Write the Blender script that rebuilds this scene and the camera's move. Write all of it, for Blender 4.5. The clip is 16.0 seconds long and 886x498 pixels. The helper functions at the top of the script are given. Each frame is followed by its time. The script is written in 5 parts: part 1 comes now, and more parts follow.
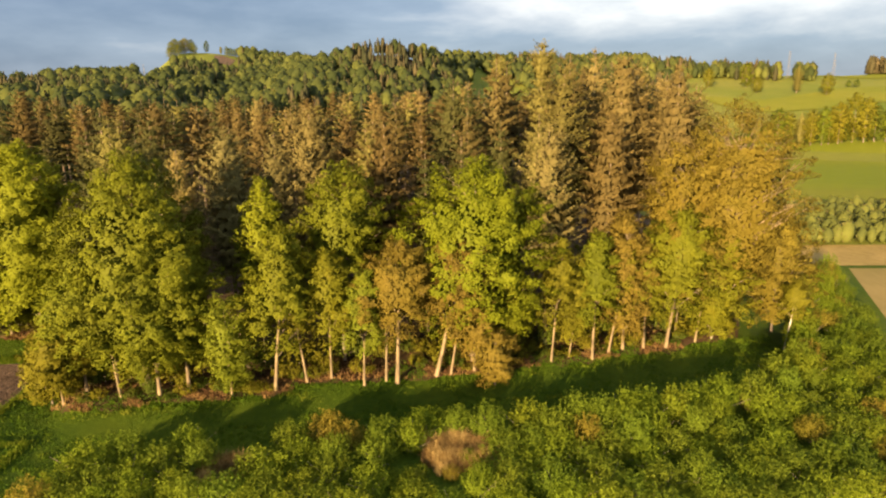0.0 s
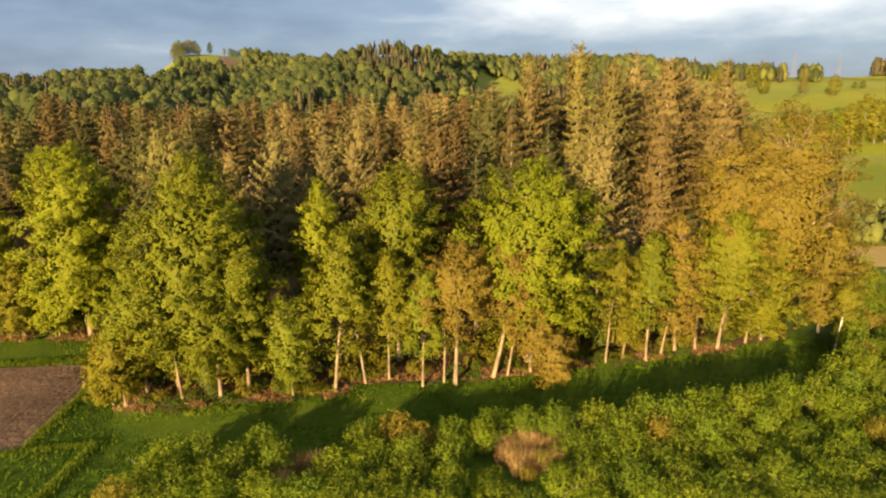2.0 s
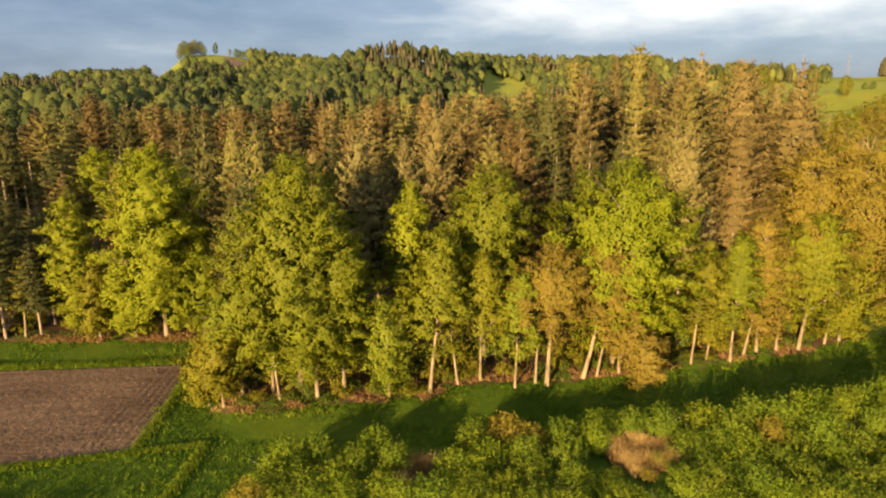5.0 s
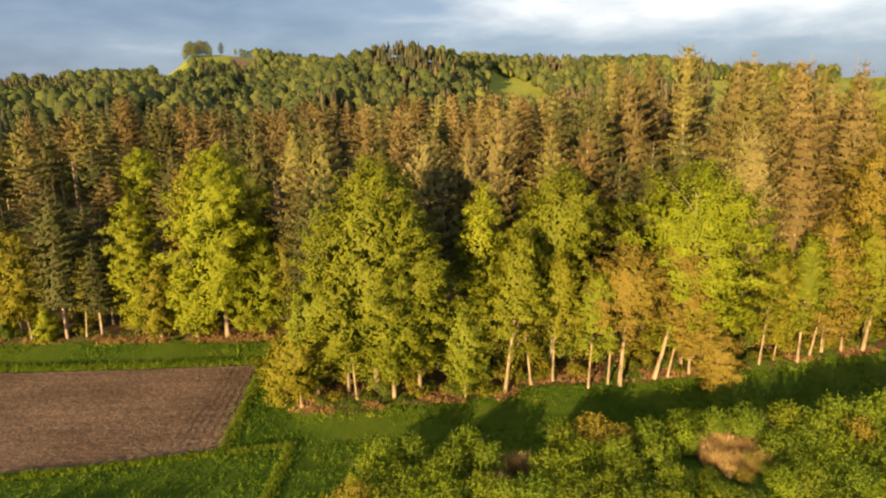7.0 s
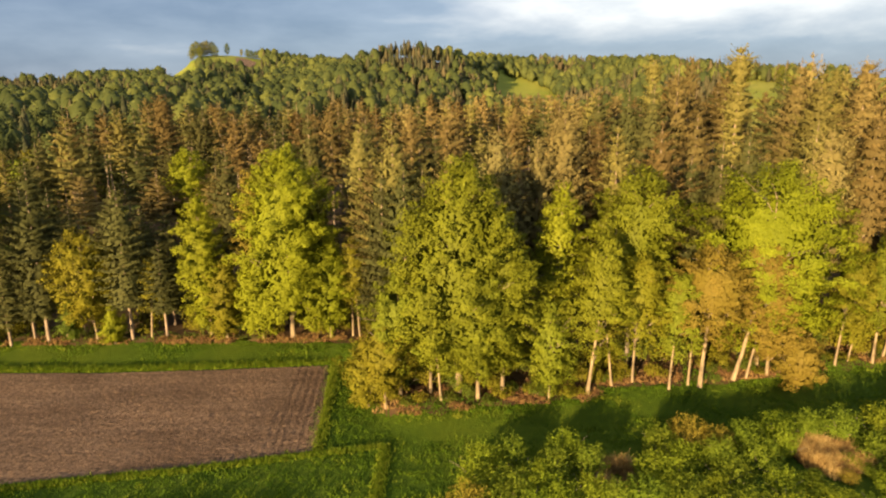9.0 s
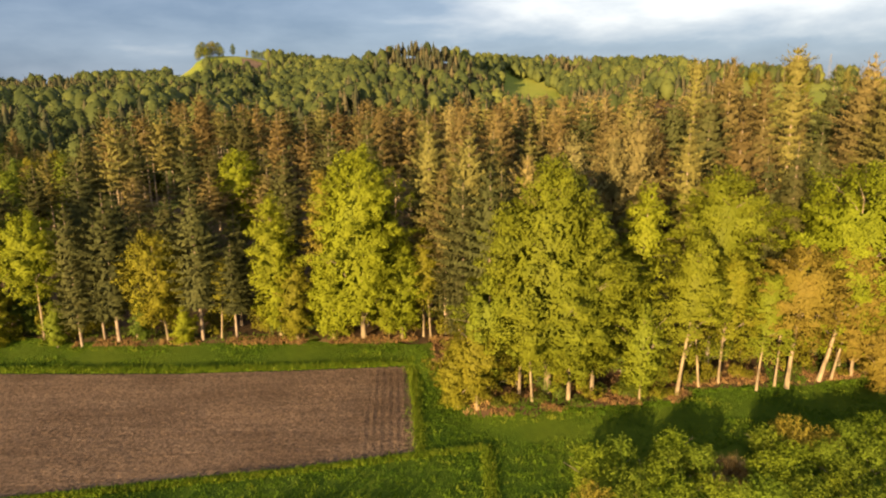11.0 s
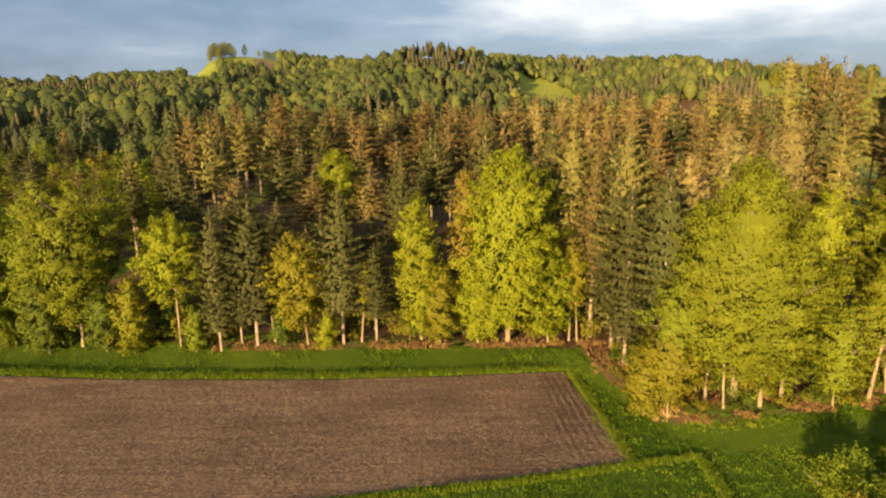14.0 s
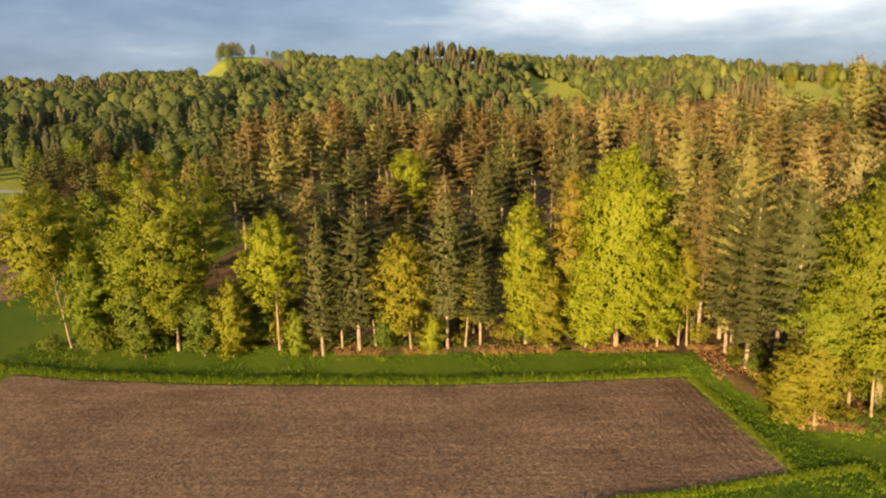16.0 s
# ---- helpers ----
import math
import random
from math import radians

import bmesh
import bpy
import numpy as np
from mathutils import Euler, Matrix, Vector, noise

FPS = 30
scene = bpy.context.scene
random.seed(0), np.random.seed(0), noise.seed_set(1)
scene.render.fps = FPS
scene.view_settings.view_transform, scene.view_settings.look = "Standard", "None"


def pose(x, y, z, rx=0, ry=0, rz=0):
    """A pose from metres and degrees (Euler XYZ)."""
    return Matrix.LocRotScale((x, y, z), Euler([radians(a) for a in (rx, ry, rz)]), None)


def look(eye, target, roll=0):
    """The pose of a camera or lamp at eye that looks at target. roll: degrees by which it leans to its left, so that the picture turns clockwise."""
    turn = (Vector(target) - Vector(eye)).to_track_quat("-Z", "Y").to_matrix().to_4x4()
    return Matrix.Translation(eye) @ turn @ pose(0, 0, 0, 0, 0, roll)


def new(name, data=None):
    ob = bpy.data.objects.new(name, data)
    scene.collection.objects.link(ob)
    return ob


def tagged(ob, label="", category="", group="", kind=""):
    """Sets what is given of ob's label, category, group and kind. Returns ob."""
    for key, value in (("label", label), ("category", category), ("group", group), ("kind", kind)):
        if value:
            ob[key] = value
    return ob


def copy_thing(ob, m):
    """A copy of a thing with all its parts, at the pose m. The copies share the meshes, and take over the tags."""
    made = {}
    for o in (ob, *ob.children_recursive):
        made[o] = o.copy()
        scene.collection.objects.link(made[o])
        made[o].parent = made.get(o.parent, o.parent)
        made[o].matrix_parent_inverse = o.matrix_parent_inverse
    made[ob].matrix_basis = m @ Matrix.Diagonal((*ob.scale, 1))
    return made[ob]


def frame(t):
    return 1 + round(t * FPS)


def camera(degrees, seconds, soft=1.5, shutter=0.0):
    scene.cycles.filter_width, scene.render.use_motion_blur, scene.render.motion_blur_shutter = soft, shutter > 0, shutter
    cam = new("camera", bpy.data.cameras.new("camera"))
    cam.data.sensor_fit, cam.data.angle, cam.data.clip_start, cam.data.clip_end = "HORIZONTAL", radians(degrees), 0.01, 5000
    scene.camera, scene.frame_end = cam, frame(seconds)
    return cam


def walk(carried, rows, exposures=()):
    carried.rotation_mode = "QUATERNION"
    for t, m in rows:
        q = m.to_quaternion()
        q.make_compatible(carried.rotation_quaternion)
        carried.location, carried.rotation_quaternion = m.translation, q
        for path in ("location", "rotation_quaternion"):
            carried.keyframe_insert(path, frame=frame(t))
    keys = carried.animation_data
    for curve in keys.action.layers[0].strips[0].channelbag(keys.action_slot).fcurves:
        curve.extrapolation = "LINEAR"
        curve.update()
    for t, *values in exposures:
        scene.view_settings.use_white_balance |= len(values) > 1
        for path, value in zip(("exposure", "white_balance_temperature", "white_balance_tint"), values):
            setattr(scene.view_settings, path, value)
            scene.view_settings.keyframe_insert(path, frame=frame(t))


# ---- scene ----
cam = camera(70.0, 16.0, 2.15)
PATH = [
    (0, (-0.005, -0.012, 33.946), (-0.011, 1.939, 33.505), -0.6),
    (0.5, (-1.871, -0.029, 33.877), (-1.876, 1.923, 33.439), -0.5),
    (1, (-3.665, -0.036, 33.885), (-3.67, 1.915, 33.448), -0.5),
    (1.5, (-5.392, -0.095, 33.974), (-5.398, 1.857, 33.537), -0.6),
    (2, (-7.138, -0.143, 34.039), (-7.144, 1.809, 33.602), -0.6),
    (2.5, (-8.92, -0.205, 34.084), (-8.927, 1.747, 33.646), -0.6),
    (3, (-10.762, -0.239, 34.133), (-10.768, 1.713, 33.696), -0.6),
    (3.5, (-12.595, -0.256, 34.173), (-12.601, 1.696, 33.736), -0.6),
    (6, (-22.697, -0.454, 34.47), (-22.705, 1.498, 34.035), -0.6),
    (6.5, (-24.98, -0.52, 34.545), (-24.989, 1.432, 34.109), -0.6),
    (7, (-27.32, -0.551, 34.589), (-27.33, 1.4, 34.153), -0.6),
    (7.5, (-29.697, -0.574, 34.638), (-29.708, 1.378, 34.202), -0.6),
    (8, (-32.059, -0.552, 34.658), (-32.071, 1.4, 34.222), -0.6),
    (8.5, (-34.512, -0.496, 34.683), (-34.525, 1.456, 34.248), -0.6),
    (9, (-37.031, -0.471, 34.707), (-37.045, 1.481, 34.272), -0.6),
    (11.5, (-50.594, -0.304, 34.798), (-50.61, 1.649, 34.365), -0.6),
    (12, (-53.868, -0.093, 34.776), (-53.884, 1.859, 34.343), -0.6),
    (12.5, (-57.508, 0.283, 34.772), (-57.526, 2.236, 34.34), -0.6),
    (13, (-61.246, 0.68, 34.793), (-61.266, 2.633, 34.361), -0.7),
    (13.5, (-65.008, 1.095, 34.808), (-65.029, 3.047, 34.376), -0.7),
    (14, (-68.808, 1.513, 34.842), (-68.83, 3.466, 34.41), -0.7),
    (14.5, (-72.708, 2.035, 34.819), (-72.731, 3.988, 34.387), -0.7),
    (15, (-76.745, 2.467, 34.816), (-76.768, 4.42, 34.384), -0.7),
    (15.5, (-80.407, 2.895, 34.795), (-80.432, 4.848, 34.363), -0.8),
    (16, (-83.913, 3.616, 34.788), (-83.939, 5.569, 34.357), -0.7),
]
walk(cam, [(t, look(eye, target, roll)) for t, eye, target, roll in PATH], [(0.0, 1.85), (16.0, 1.85)])

# ---- world and sun ----
SUN_TURN, SUN_HEIGHT = 27.0, 9.3        # degrees: light travels to +y and this far towards +x; height over the horizon
sun_data = bpy.data.lights.new("sun", "SUN")
sun_data.energy, sun_data.angle, sun_data.color = 5.6, radians(0.6), (1.0, 0.685, 0.35)
sun = new("sun", sun_data)
sa, se = radians(SUN_TURN), radians(SUN_HEIGHT)
LIGHT = Vector((math.sin(sa) * math.cos(se), math.cos(sa) * math.cos(se), -math.sin(se)))
sun.matrix_world = Matrix.Translation((-60, -80, 60)) @ LIGHT.to_track_quat("-Z", "Y").to_matrix().to_4x4()

world = bpy.data.worlds.new("evening_sky")
scene.world = world
world.use_nodes = True
wn, wl = world.node_tree.nodes, world.node_tree.links
wn.clear()
out = wn.new("ShaderNodeOutputWorld")
sky = wn.new("ShaderNodeTexSky")
sky.sky_type, sky.sun_disc = "NISHITA", False
sky.sun_elevation, sky.sun_rotation = se, sa + math.pi
bg_sky = wn.new("ShaderNodeBackground")
bg_sky.inputs[1].default_value = 0.05
wl.new(sky.outputs[0], bg_sky.inputs[0])
coord = wn.new("ShaderNodeTexCoord")
stretch = wn.new("ShaderNodeMapping")
stretch.inputs["Scale"].default_value = (1.0, 1.0, 3.4)
stretch.inputs["Location"].default_value = (0.75, 0.2, 0.0)
wl.new(coord.outputs["Generated"], stretch.inputs[0])
cloud = wn.new("ShaderNodeTexNoise")
cloud.inputs["Scale"].default_value, cloud.inputs["Detail"].default_value, cloud.inputs["Roughness"].default_value = 3.8, 9.0, 0.56
cloud.inputs["Distortion"].default_value = 0.15
wl.new(stretch.outputs[0], cloud.inputs["Vector"])
tone = wn.new("ShaderNodeValToRGB")
tone.color_ramp.elements[0].position, tone.color_ramp.elements[0].color = 0.36, (0.056, 0.080, 0.130, 1)
tone.color_ramp.elements[1].position, tone.color_ramp.elements[1].color = 0.84, (0.360, 0.350, 0.345, 1)
mid = tone.color_ramp.elements.new(0.52)
mid.color = (0.092, 0.118, 0.168, 1)
mid = tone.color_ramp.elements.new(0.66)
mid.color = (0.192, 0.204, 0.233, 1)
parts_ = wn.new("ShaderNodeSeparateXYZ")
wl.new(coord.outputs["Generated"], parts_.inputs[0])
# a lit bank of cloud stands over the eastern half of the view
bank = []
for axis_, low_, high_ in (("Z", 0.075, 0.150), ("X", -0.36, 0.30)):
    edge_ = wn.new("ShaderNodeMapRange")
    edge_.interpolation_type = "SMOOTHSTEP"
    edge_.inputs["From Min"].default_value, edge_.inputs["From Max"].default_value = low_, high_
    wl.new(parts_.outputs[axis_], edge_.inputs["Value"])
    bank.append(edge_.outputs[0])
lift_ = wn.new("ShaderNodeMath")
lift_.operation = "MULTIPLY"
wl.new(bank[0], lift_.inputs[0])
wl.new(bank[1], lift_.inputs[1])
east_ = wn.new("ShaderNodeMath")
east_.operation, east_.inputs[1].default_value = "MULTIPLY_ADD", 0.26
wl.new(lift_.outputs[0], east_.inputs[0])
west_ = wn.new("ShaderNodeMath")
west_.operation, west_.inputs[1].default_value = "MULTIPLY_ADD", 0.09
wl.new(bank[1], west_.inputs[0])
calm = wn.new("ShaderNodeMath")
calm.operation, calm.inputs[1].default_value, calm.inputs[2].default_value = "MULTIPLY_ADD", 0.8, 0.02
wl.new(cloud.outputs[0], calm.inputs[0])
wl.new(calm.outputs[0], west_.inputs[2])
wl.new(west_.outputs[0], east_.inputs[2])
wl.new(east_.outputs[0], tone.inputs[0])
bg_cloud = wn.new("ShaderNodeBackground")
wl.new(tone.outputs[0], bg_cloud.inputs[0])
both = wn.new("ShaderNodeMixShader")
both.inputs[0].default_value = 0.8
wl.new(bg_sky.outputs[0], both.inputs[1])
wl.new(bg_cloud.outputs[0], both.inputs[2])
wl.new(both.outputs[0], out.inputs[0])

# ---- materials ----


def nodes_of(name):
    m = bpy.data.materials.new(name)
    m.use_nodes = True
    n = m.node_tree.nodes
    return m, n, m.node_tree.links, n["Principled BSDF"]


def noise_node(n, l, scale, detail=4.0, rough=0.55, vec=None, stretch_by=None):
    t = n.new("ShaderNodeTexNoise")
    t.inputs["Scale"].default_value, t.inputs["Detail"].default_value, t.inputs["Roughness"].default_value = scale, detail, rough
    if vec is not None:
        if stretch_by:
            mp = n.new("ShaderNodeMapping")
            mp.inputs["Scale"].default_value = stretch_by
            l.new(vec, mp.inputs[0])
            vec = mp.outputs[0]
        l.new(vec, t.inputs["Vector"])
    return t.outputs[0]


def ramp(n, l, fac, stops):
    r = n.new("ShaderNodeValToRGB")
    e = r.color_ramp.elements
    e[0].position, e[0].color = stops[0][0], (*stops[0][1], 1)
    e[1].position, e[1].color = stops[-1][0], (*stops[-1][1], 1)
    for p, c in stops[1:-1]:
        e.new(p).color = (*c, 1)
    l.new(fac, r.inputs[0])
    return r.outputs[0]


def mix(n, l, fac, a, b, mode="MIX"):
    x = n.new("ShaderNodeMix")
    x.data_type, x.blend_type = "RGBA", mode
    for socket, v in ((x.inputs[0], fac), (x.inputs[6], a), (x.inputs[7], b)):
        if isinstance(v, (int, float)):
            socket.default_value = v
        elif isinstance(v, tuple):
            socket.default_value = (*v, 1)
        else:
            l.new(v, socket)
    return x.outputs[2]


def bump(n, l, b, height, strength, distance):
    k = n.new("ShaderNodeBump")
    k.inputs["Strength"].default_value, k.inputs["Distance"].default_value = strength, distance
    l.new(height, k.inputs["Height"])
    l.new(k.outputs[0], b.inputs["Normal"])


def leaf_material(name, dark, light, other, through_part=0.20, rough=0.6, spread=0.45, vary=0.06):
    """Leaves: two tones from leaf to leaf, a third from tree to tree, and light that passes through."""
    m, n, l, b = nodes_of(name)
    geo, info = n.new("ShaderNodeNewGeometry"), n.new("ShaderNodeObjectInfo")
    pos = n.new("ShaderNodeTexCoord").outputs["Object"]
    # the tone attribute also carries the shade painted into the crowns' insides
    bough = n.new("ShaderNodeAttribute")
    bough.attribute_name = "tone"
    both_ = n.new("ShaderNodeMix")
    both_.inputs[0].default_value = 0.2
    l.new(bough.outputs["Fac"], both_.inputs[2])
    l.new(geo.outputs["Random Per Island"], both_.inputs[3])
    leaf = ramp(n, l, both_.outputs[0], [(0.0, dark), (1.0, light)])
    patch = ramp(n, l, noise_node(n, l, 0.35, 3, 0.6, pos), [(0.35, (0, 0, 0)), (0.68, (1, 1, 1))])
    tree = n.new("ShaderNodeMath")
    tree.operation = "MULTIPLY"
    tree.inputs[1].default_value = spread * 2
    l.new(info.outputs["Random"], tree.inputs[0])
    part_ = n.new("ShaderNodeMath")
    part_.operation = "MULTIPLY"
    l.new(tree.outputs[0], part_.inputs[0])
    some = n.new("ShaderNodeMath")
    some.operation, some.inputs[1].default_value, some.inputs[2].default_value = "MULTIPLY_ADD", 0.6, 0.4
    l.new(patch, some.inputs[0])
    l.new(some.outputs[0], part_.inputs[1])
    colour = mix(n, l, part_.outputs[0], leaf, other)
    mixed = n.new("ShaderNodeMath")
    mixed.operation, mixed.inputs[1].default_value = "MULTIPLY", 7.31
    l.new(info.outputs["Random"], mixed.inputs[0])
    again = n.new("ShaderNodeMath")
    again.operation = "FRACT"
    l.new(mixed.outputs[0], again.inputs[0])
    colour = mix(n, l, 1.0, colour, ramp(n, l, again.outputs[0], [(0.0, (1 - vary, 1 - vary, 1 - vary)), (1.0, (1 + vary * 0.6, 1 + vary * 0.6, 1 + vary * 0.6))]), "MULTIPLY")
    l.new(colour, b.inputs["Base Color"])
    b.inputs["Roughness"].default_value = rough
    b.inputs["Specular IOR Level"].default_value = 0.06
    t = n.new("ShaderNodeBsdfTranslucent")
    l.new(colour, t.inputs[0])
    ms = n.new("ShaderNodeMixShader")
    ms.inputs[0].default_value = through_part
    l.new(b.outputs[0], ms.inputs[1])
    l.new(t.outputs[0], ms.inputs[2])
    l.new(ms.outputs[0], n["Material Output"].inputs[0])
    return m


def toned_material(name, stops, rough=0.7, through_part=0.1):
    """Far trees in one mesh: the tone is given for each tree."""
    m, n, l, b = nodes_of(name)
    a = n.new("ShaderNodeAttribute")
    a.attribute_name = "tone"
    geo = n.new("ShaderNodeNewGeometry")
    c = ramp(n, l, a.outputs["Fac"], stops)
    v = ramp(n, l, geo.outputs["Random Per Island"], [(0.0, (0.92, 0.92, 0.92)), (1.0, (1.08, 1.08, 1.07))])
    c = mix(n, l, 1.0, c, v, "MULTIPLY")
    l.new(c, b.inputs["Base Color"])
    b.inputs["Roughness"].default_value, b.inputs["Specular IOR Level"].default_value = rough, 0.06
    t = n.new("ShaderNodeBsdfTranslucent")
    l.new(c, t.inputs[0])
    ms = n.new("ShaderNodeMixShader")
    ms.inputs[0].default_value = through_part
    l.new(b.outputs[0], ms.inputs[1])
    l.new(t.outputs[0], ms.inputs[2])
    l.new(ms.outputs[0], n["Material Output"].inputs[0])
    return m


def bark_material(name, dark, light, rough=0.85):
    m, n, l, b = nodes_of(name)
    pos = n.new("ShaderNodeTexCoord").outputs["Object"]
    f = noise_node(n, l, 2.2, 5, 0.65, pos, (1.0, 1.0, 0.25))
    l.new(ramp(n, l, f, [(0.32, dark), (0.62, light)]), b.inputs["Base Color"])
    b.inputs["Roughness"].default_value = rough
    bump(n, l, b, noise_node(n, l, 14, 4, 0.6, pos, (1, 1, 0.2)), 0.6, 0.03)
    return m


def ground_material(name, small, large, scale_small=0.9, scale_large=0.05, stretch_by=(1, 1, 1), bump_by=0.6, bump_dist=0.1, fine=6.0):
    m, n, l, b = nodes_of(name)
    pos = n.new("ShaderNodeTexCoord").outputs["Object"]
    s = ramp(n, l, noise_node(n, l, scale_small, 6, 0.65, pos, stretch_by), [(0.3, small[0]), (0.7, small[1])])
    g = ramp(n, l, noise_node(n, l, scale_large, 3, 0.5, pos), [(0.36, large[0]), (0.64, large[1])])
    c = mix(n, l, 0.5, s, g)
    l.new(c, b.inputs["Base Color"])
    b.inputs["Roughness"].default_value, b.inputs["Specular IOR Level"].default_value = 0.9, 0.1
    bump(n, l, b, noise_node(n, l, fine, 5, 0.7, pos, stretch_by), bump_by, bump_dist)
    return m


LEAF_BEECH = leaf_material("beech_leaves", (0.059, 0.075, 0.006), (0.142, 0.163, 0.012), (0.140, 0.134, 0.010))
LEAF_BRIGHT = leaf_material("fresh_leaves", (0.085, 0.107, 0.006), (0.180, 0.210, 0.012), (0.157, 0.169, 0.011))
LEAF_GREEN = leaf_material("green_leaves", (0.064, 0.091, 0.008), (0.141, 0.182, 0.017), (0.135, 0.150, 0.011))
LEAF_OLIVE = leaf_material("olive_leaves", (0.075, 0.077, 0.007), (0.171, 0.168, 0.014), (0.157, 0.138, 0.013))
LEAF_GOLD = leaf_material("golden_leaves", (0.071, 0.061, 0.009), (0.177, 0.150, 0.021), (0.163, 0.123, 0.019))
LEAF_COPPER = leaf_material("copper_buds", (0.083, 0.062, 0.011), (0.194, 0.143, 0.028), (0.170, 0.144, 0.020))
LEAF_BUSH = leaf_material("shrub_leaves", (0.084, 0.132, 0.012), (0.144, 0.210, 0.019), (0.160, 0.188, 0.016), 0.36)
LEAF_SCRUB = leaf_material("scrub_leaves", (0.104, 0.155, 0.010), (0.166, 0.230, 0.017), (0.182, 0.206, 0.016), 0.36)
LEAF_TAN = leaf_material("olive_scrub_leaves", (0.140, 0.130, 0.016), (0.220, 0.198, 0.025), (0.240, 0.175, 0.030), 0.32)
# own dark green, with shade at the wood's foot and west end painted in
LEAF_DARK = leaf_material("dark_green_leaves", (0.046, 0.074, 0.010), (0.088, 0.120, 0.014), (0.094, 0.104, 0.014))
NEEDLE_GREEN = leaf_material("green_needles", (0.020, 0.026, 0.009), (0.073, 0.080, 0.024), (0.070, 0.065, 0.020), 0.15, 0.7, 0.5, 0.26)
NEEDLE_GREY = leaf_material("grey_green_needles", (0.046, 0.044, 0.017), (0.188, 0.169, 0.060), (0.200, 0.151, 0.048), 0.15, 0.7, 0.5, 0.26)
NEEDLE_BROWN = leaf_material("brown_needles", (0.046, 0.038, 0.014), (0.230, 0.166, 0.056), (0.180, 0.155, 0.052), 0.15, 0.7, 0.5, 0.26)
# darker copy of the brown needles: weaker sun farther west put into the colour
NEEDLE_BROWN_DARK = leaf_material("dark_brown_needles", (0.034, 0.028, 0.011), (0.148, 0.102, 0.033), (0.114, 0.096, 0.032), 0.15, 0.7, 0.5, 0.26)
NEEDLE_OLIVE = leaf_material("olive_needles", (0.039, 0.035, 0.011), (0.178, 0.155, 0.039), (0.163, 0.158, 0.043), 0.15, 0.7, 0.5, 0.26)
# blue lifted and hues muted: distance haze put into the far leaf colours
FAR_CONIFER = toned_material("far_needles", [(0.0, (0.034, 0.039, 0.020)), (0.5, (0.078, 0.068, 0.034)), (1.0, (0.130, 0.096, 0.050))])
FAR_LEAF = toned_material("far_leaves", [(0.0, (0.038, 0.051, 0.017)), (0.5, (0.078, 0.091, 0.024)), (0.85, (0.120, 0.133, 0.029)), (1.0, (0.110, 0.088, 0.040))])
GRASS_BLADES = toned_material("grass_blades", [(0.0, (0.02976, 0.07068, 0.00465)), (0.5, (0.07812, 0.1321, 0.00744)), (1.0, (0.186, 0.2093, 0.02046))], 0.6, 0.3)
DRY_BLADES = toned_material("dry_stalks", [(0.0, (0.10, 0.05, 0.025)), (0.5, (0.26, 0.17, 0.06)), (1.0, (0.50, 0.38, 0.15))])
BARK_PALE = bark_material("pale_bark", (0.080, 0.060, 0.034), (0.262, 0.200, 0.112))
BARK_WHITE = bark_material("birch_bark", (0.20, 0.17, 0.13), (0.58, 0.54, 0.46))
BARK_LIMB = bark_material("limb_bark", (0.10, 0.078, 0.05), (0.24, 0.19, 0.13))
BARK_GREY = bark_material("grey_bark", (0.08, 0.065, 0.05), (0.20, 0.165, 0.125))
BARK_SPRUCE = bark_material("spruce_bark", (0.10, 0.072, 0.048), (0.27, 0.205, 0.14))
MEADOW = ground_material("far_meadow", ((0.13, 0.165, 0.020), (0.195, 0.215, 0.028)), ((0.105, 0.165, 0.015), (0.26, 0.24, 0.05)), 0.05, 0.006, (1, 1, 1), 1.0, 0.6, 1.2)
GRASS = ground_material("meadow_grass", ((0.02976, 0.06324, 0.00465), (0.0744, 0.1153, 0.00744)), ((0.0279, 0.0651, 0.00372), (0.093, 0.1172, 0.00837)), 1.1, 0.045, (1, 1, 1), 0.8, 0.2)
FLOOR = ground_material("forest_floor", ((0.045, 0.028, 0.014), (0.13, 0.078, 0.042)), ((0.045, 0.034, 0.014), (0.10, 0.062, 0.032)), 2.0, 0.2)
STRAW = ground_material("stubble_field", ((0.22, 0.165, 0.055), (0.36, 0.27, 0.095)), ((0.22, 0.18, 0.05), (0.36, 0.265, 0.095)), 0.8, 0.05, (1, 0.15, 1))
DRY = ground_material("dry_grass", ((0.22, 0.15, 0.045), (0.46, 0.33, 0.105)), ((0.24, 0.18, 0.055), (0.46, 0.32, 0.11)), 0.5, 0.06)
HAY = ground_material("yellowed_meadow", ((0.165, 0.185, 0.014), (0.22, 0.225, 0.020)), ((0.145, 0.175, 0.012), (0.23, 0.225, 0.022)), 0.08, 0.012, (1, 1, 1), 1.0, 0.4, 1.5)
CROP = ground_material("young_crop", ((0.158, 0.19, 0.011), (0.205, 0.235, 0.016)), ((0.15, 0.19, 0.011), (0.215, 0.22, 0.018)), 0.3, 0.012, (0.2, 1, 1), 1.0, 0.4, 2.0)
TRACK = ground_material("gravel_track", ((0.16, 0.15, 0.14), (0.3, 0.28, 0.26)), ((0.2, 0.19, 0.18), (0.27, 0.25, 0.24)), 2.0, 0.2)


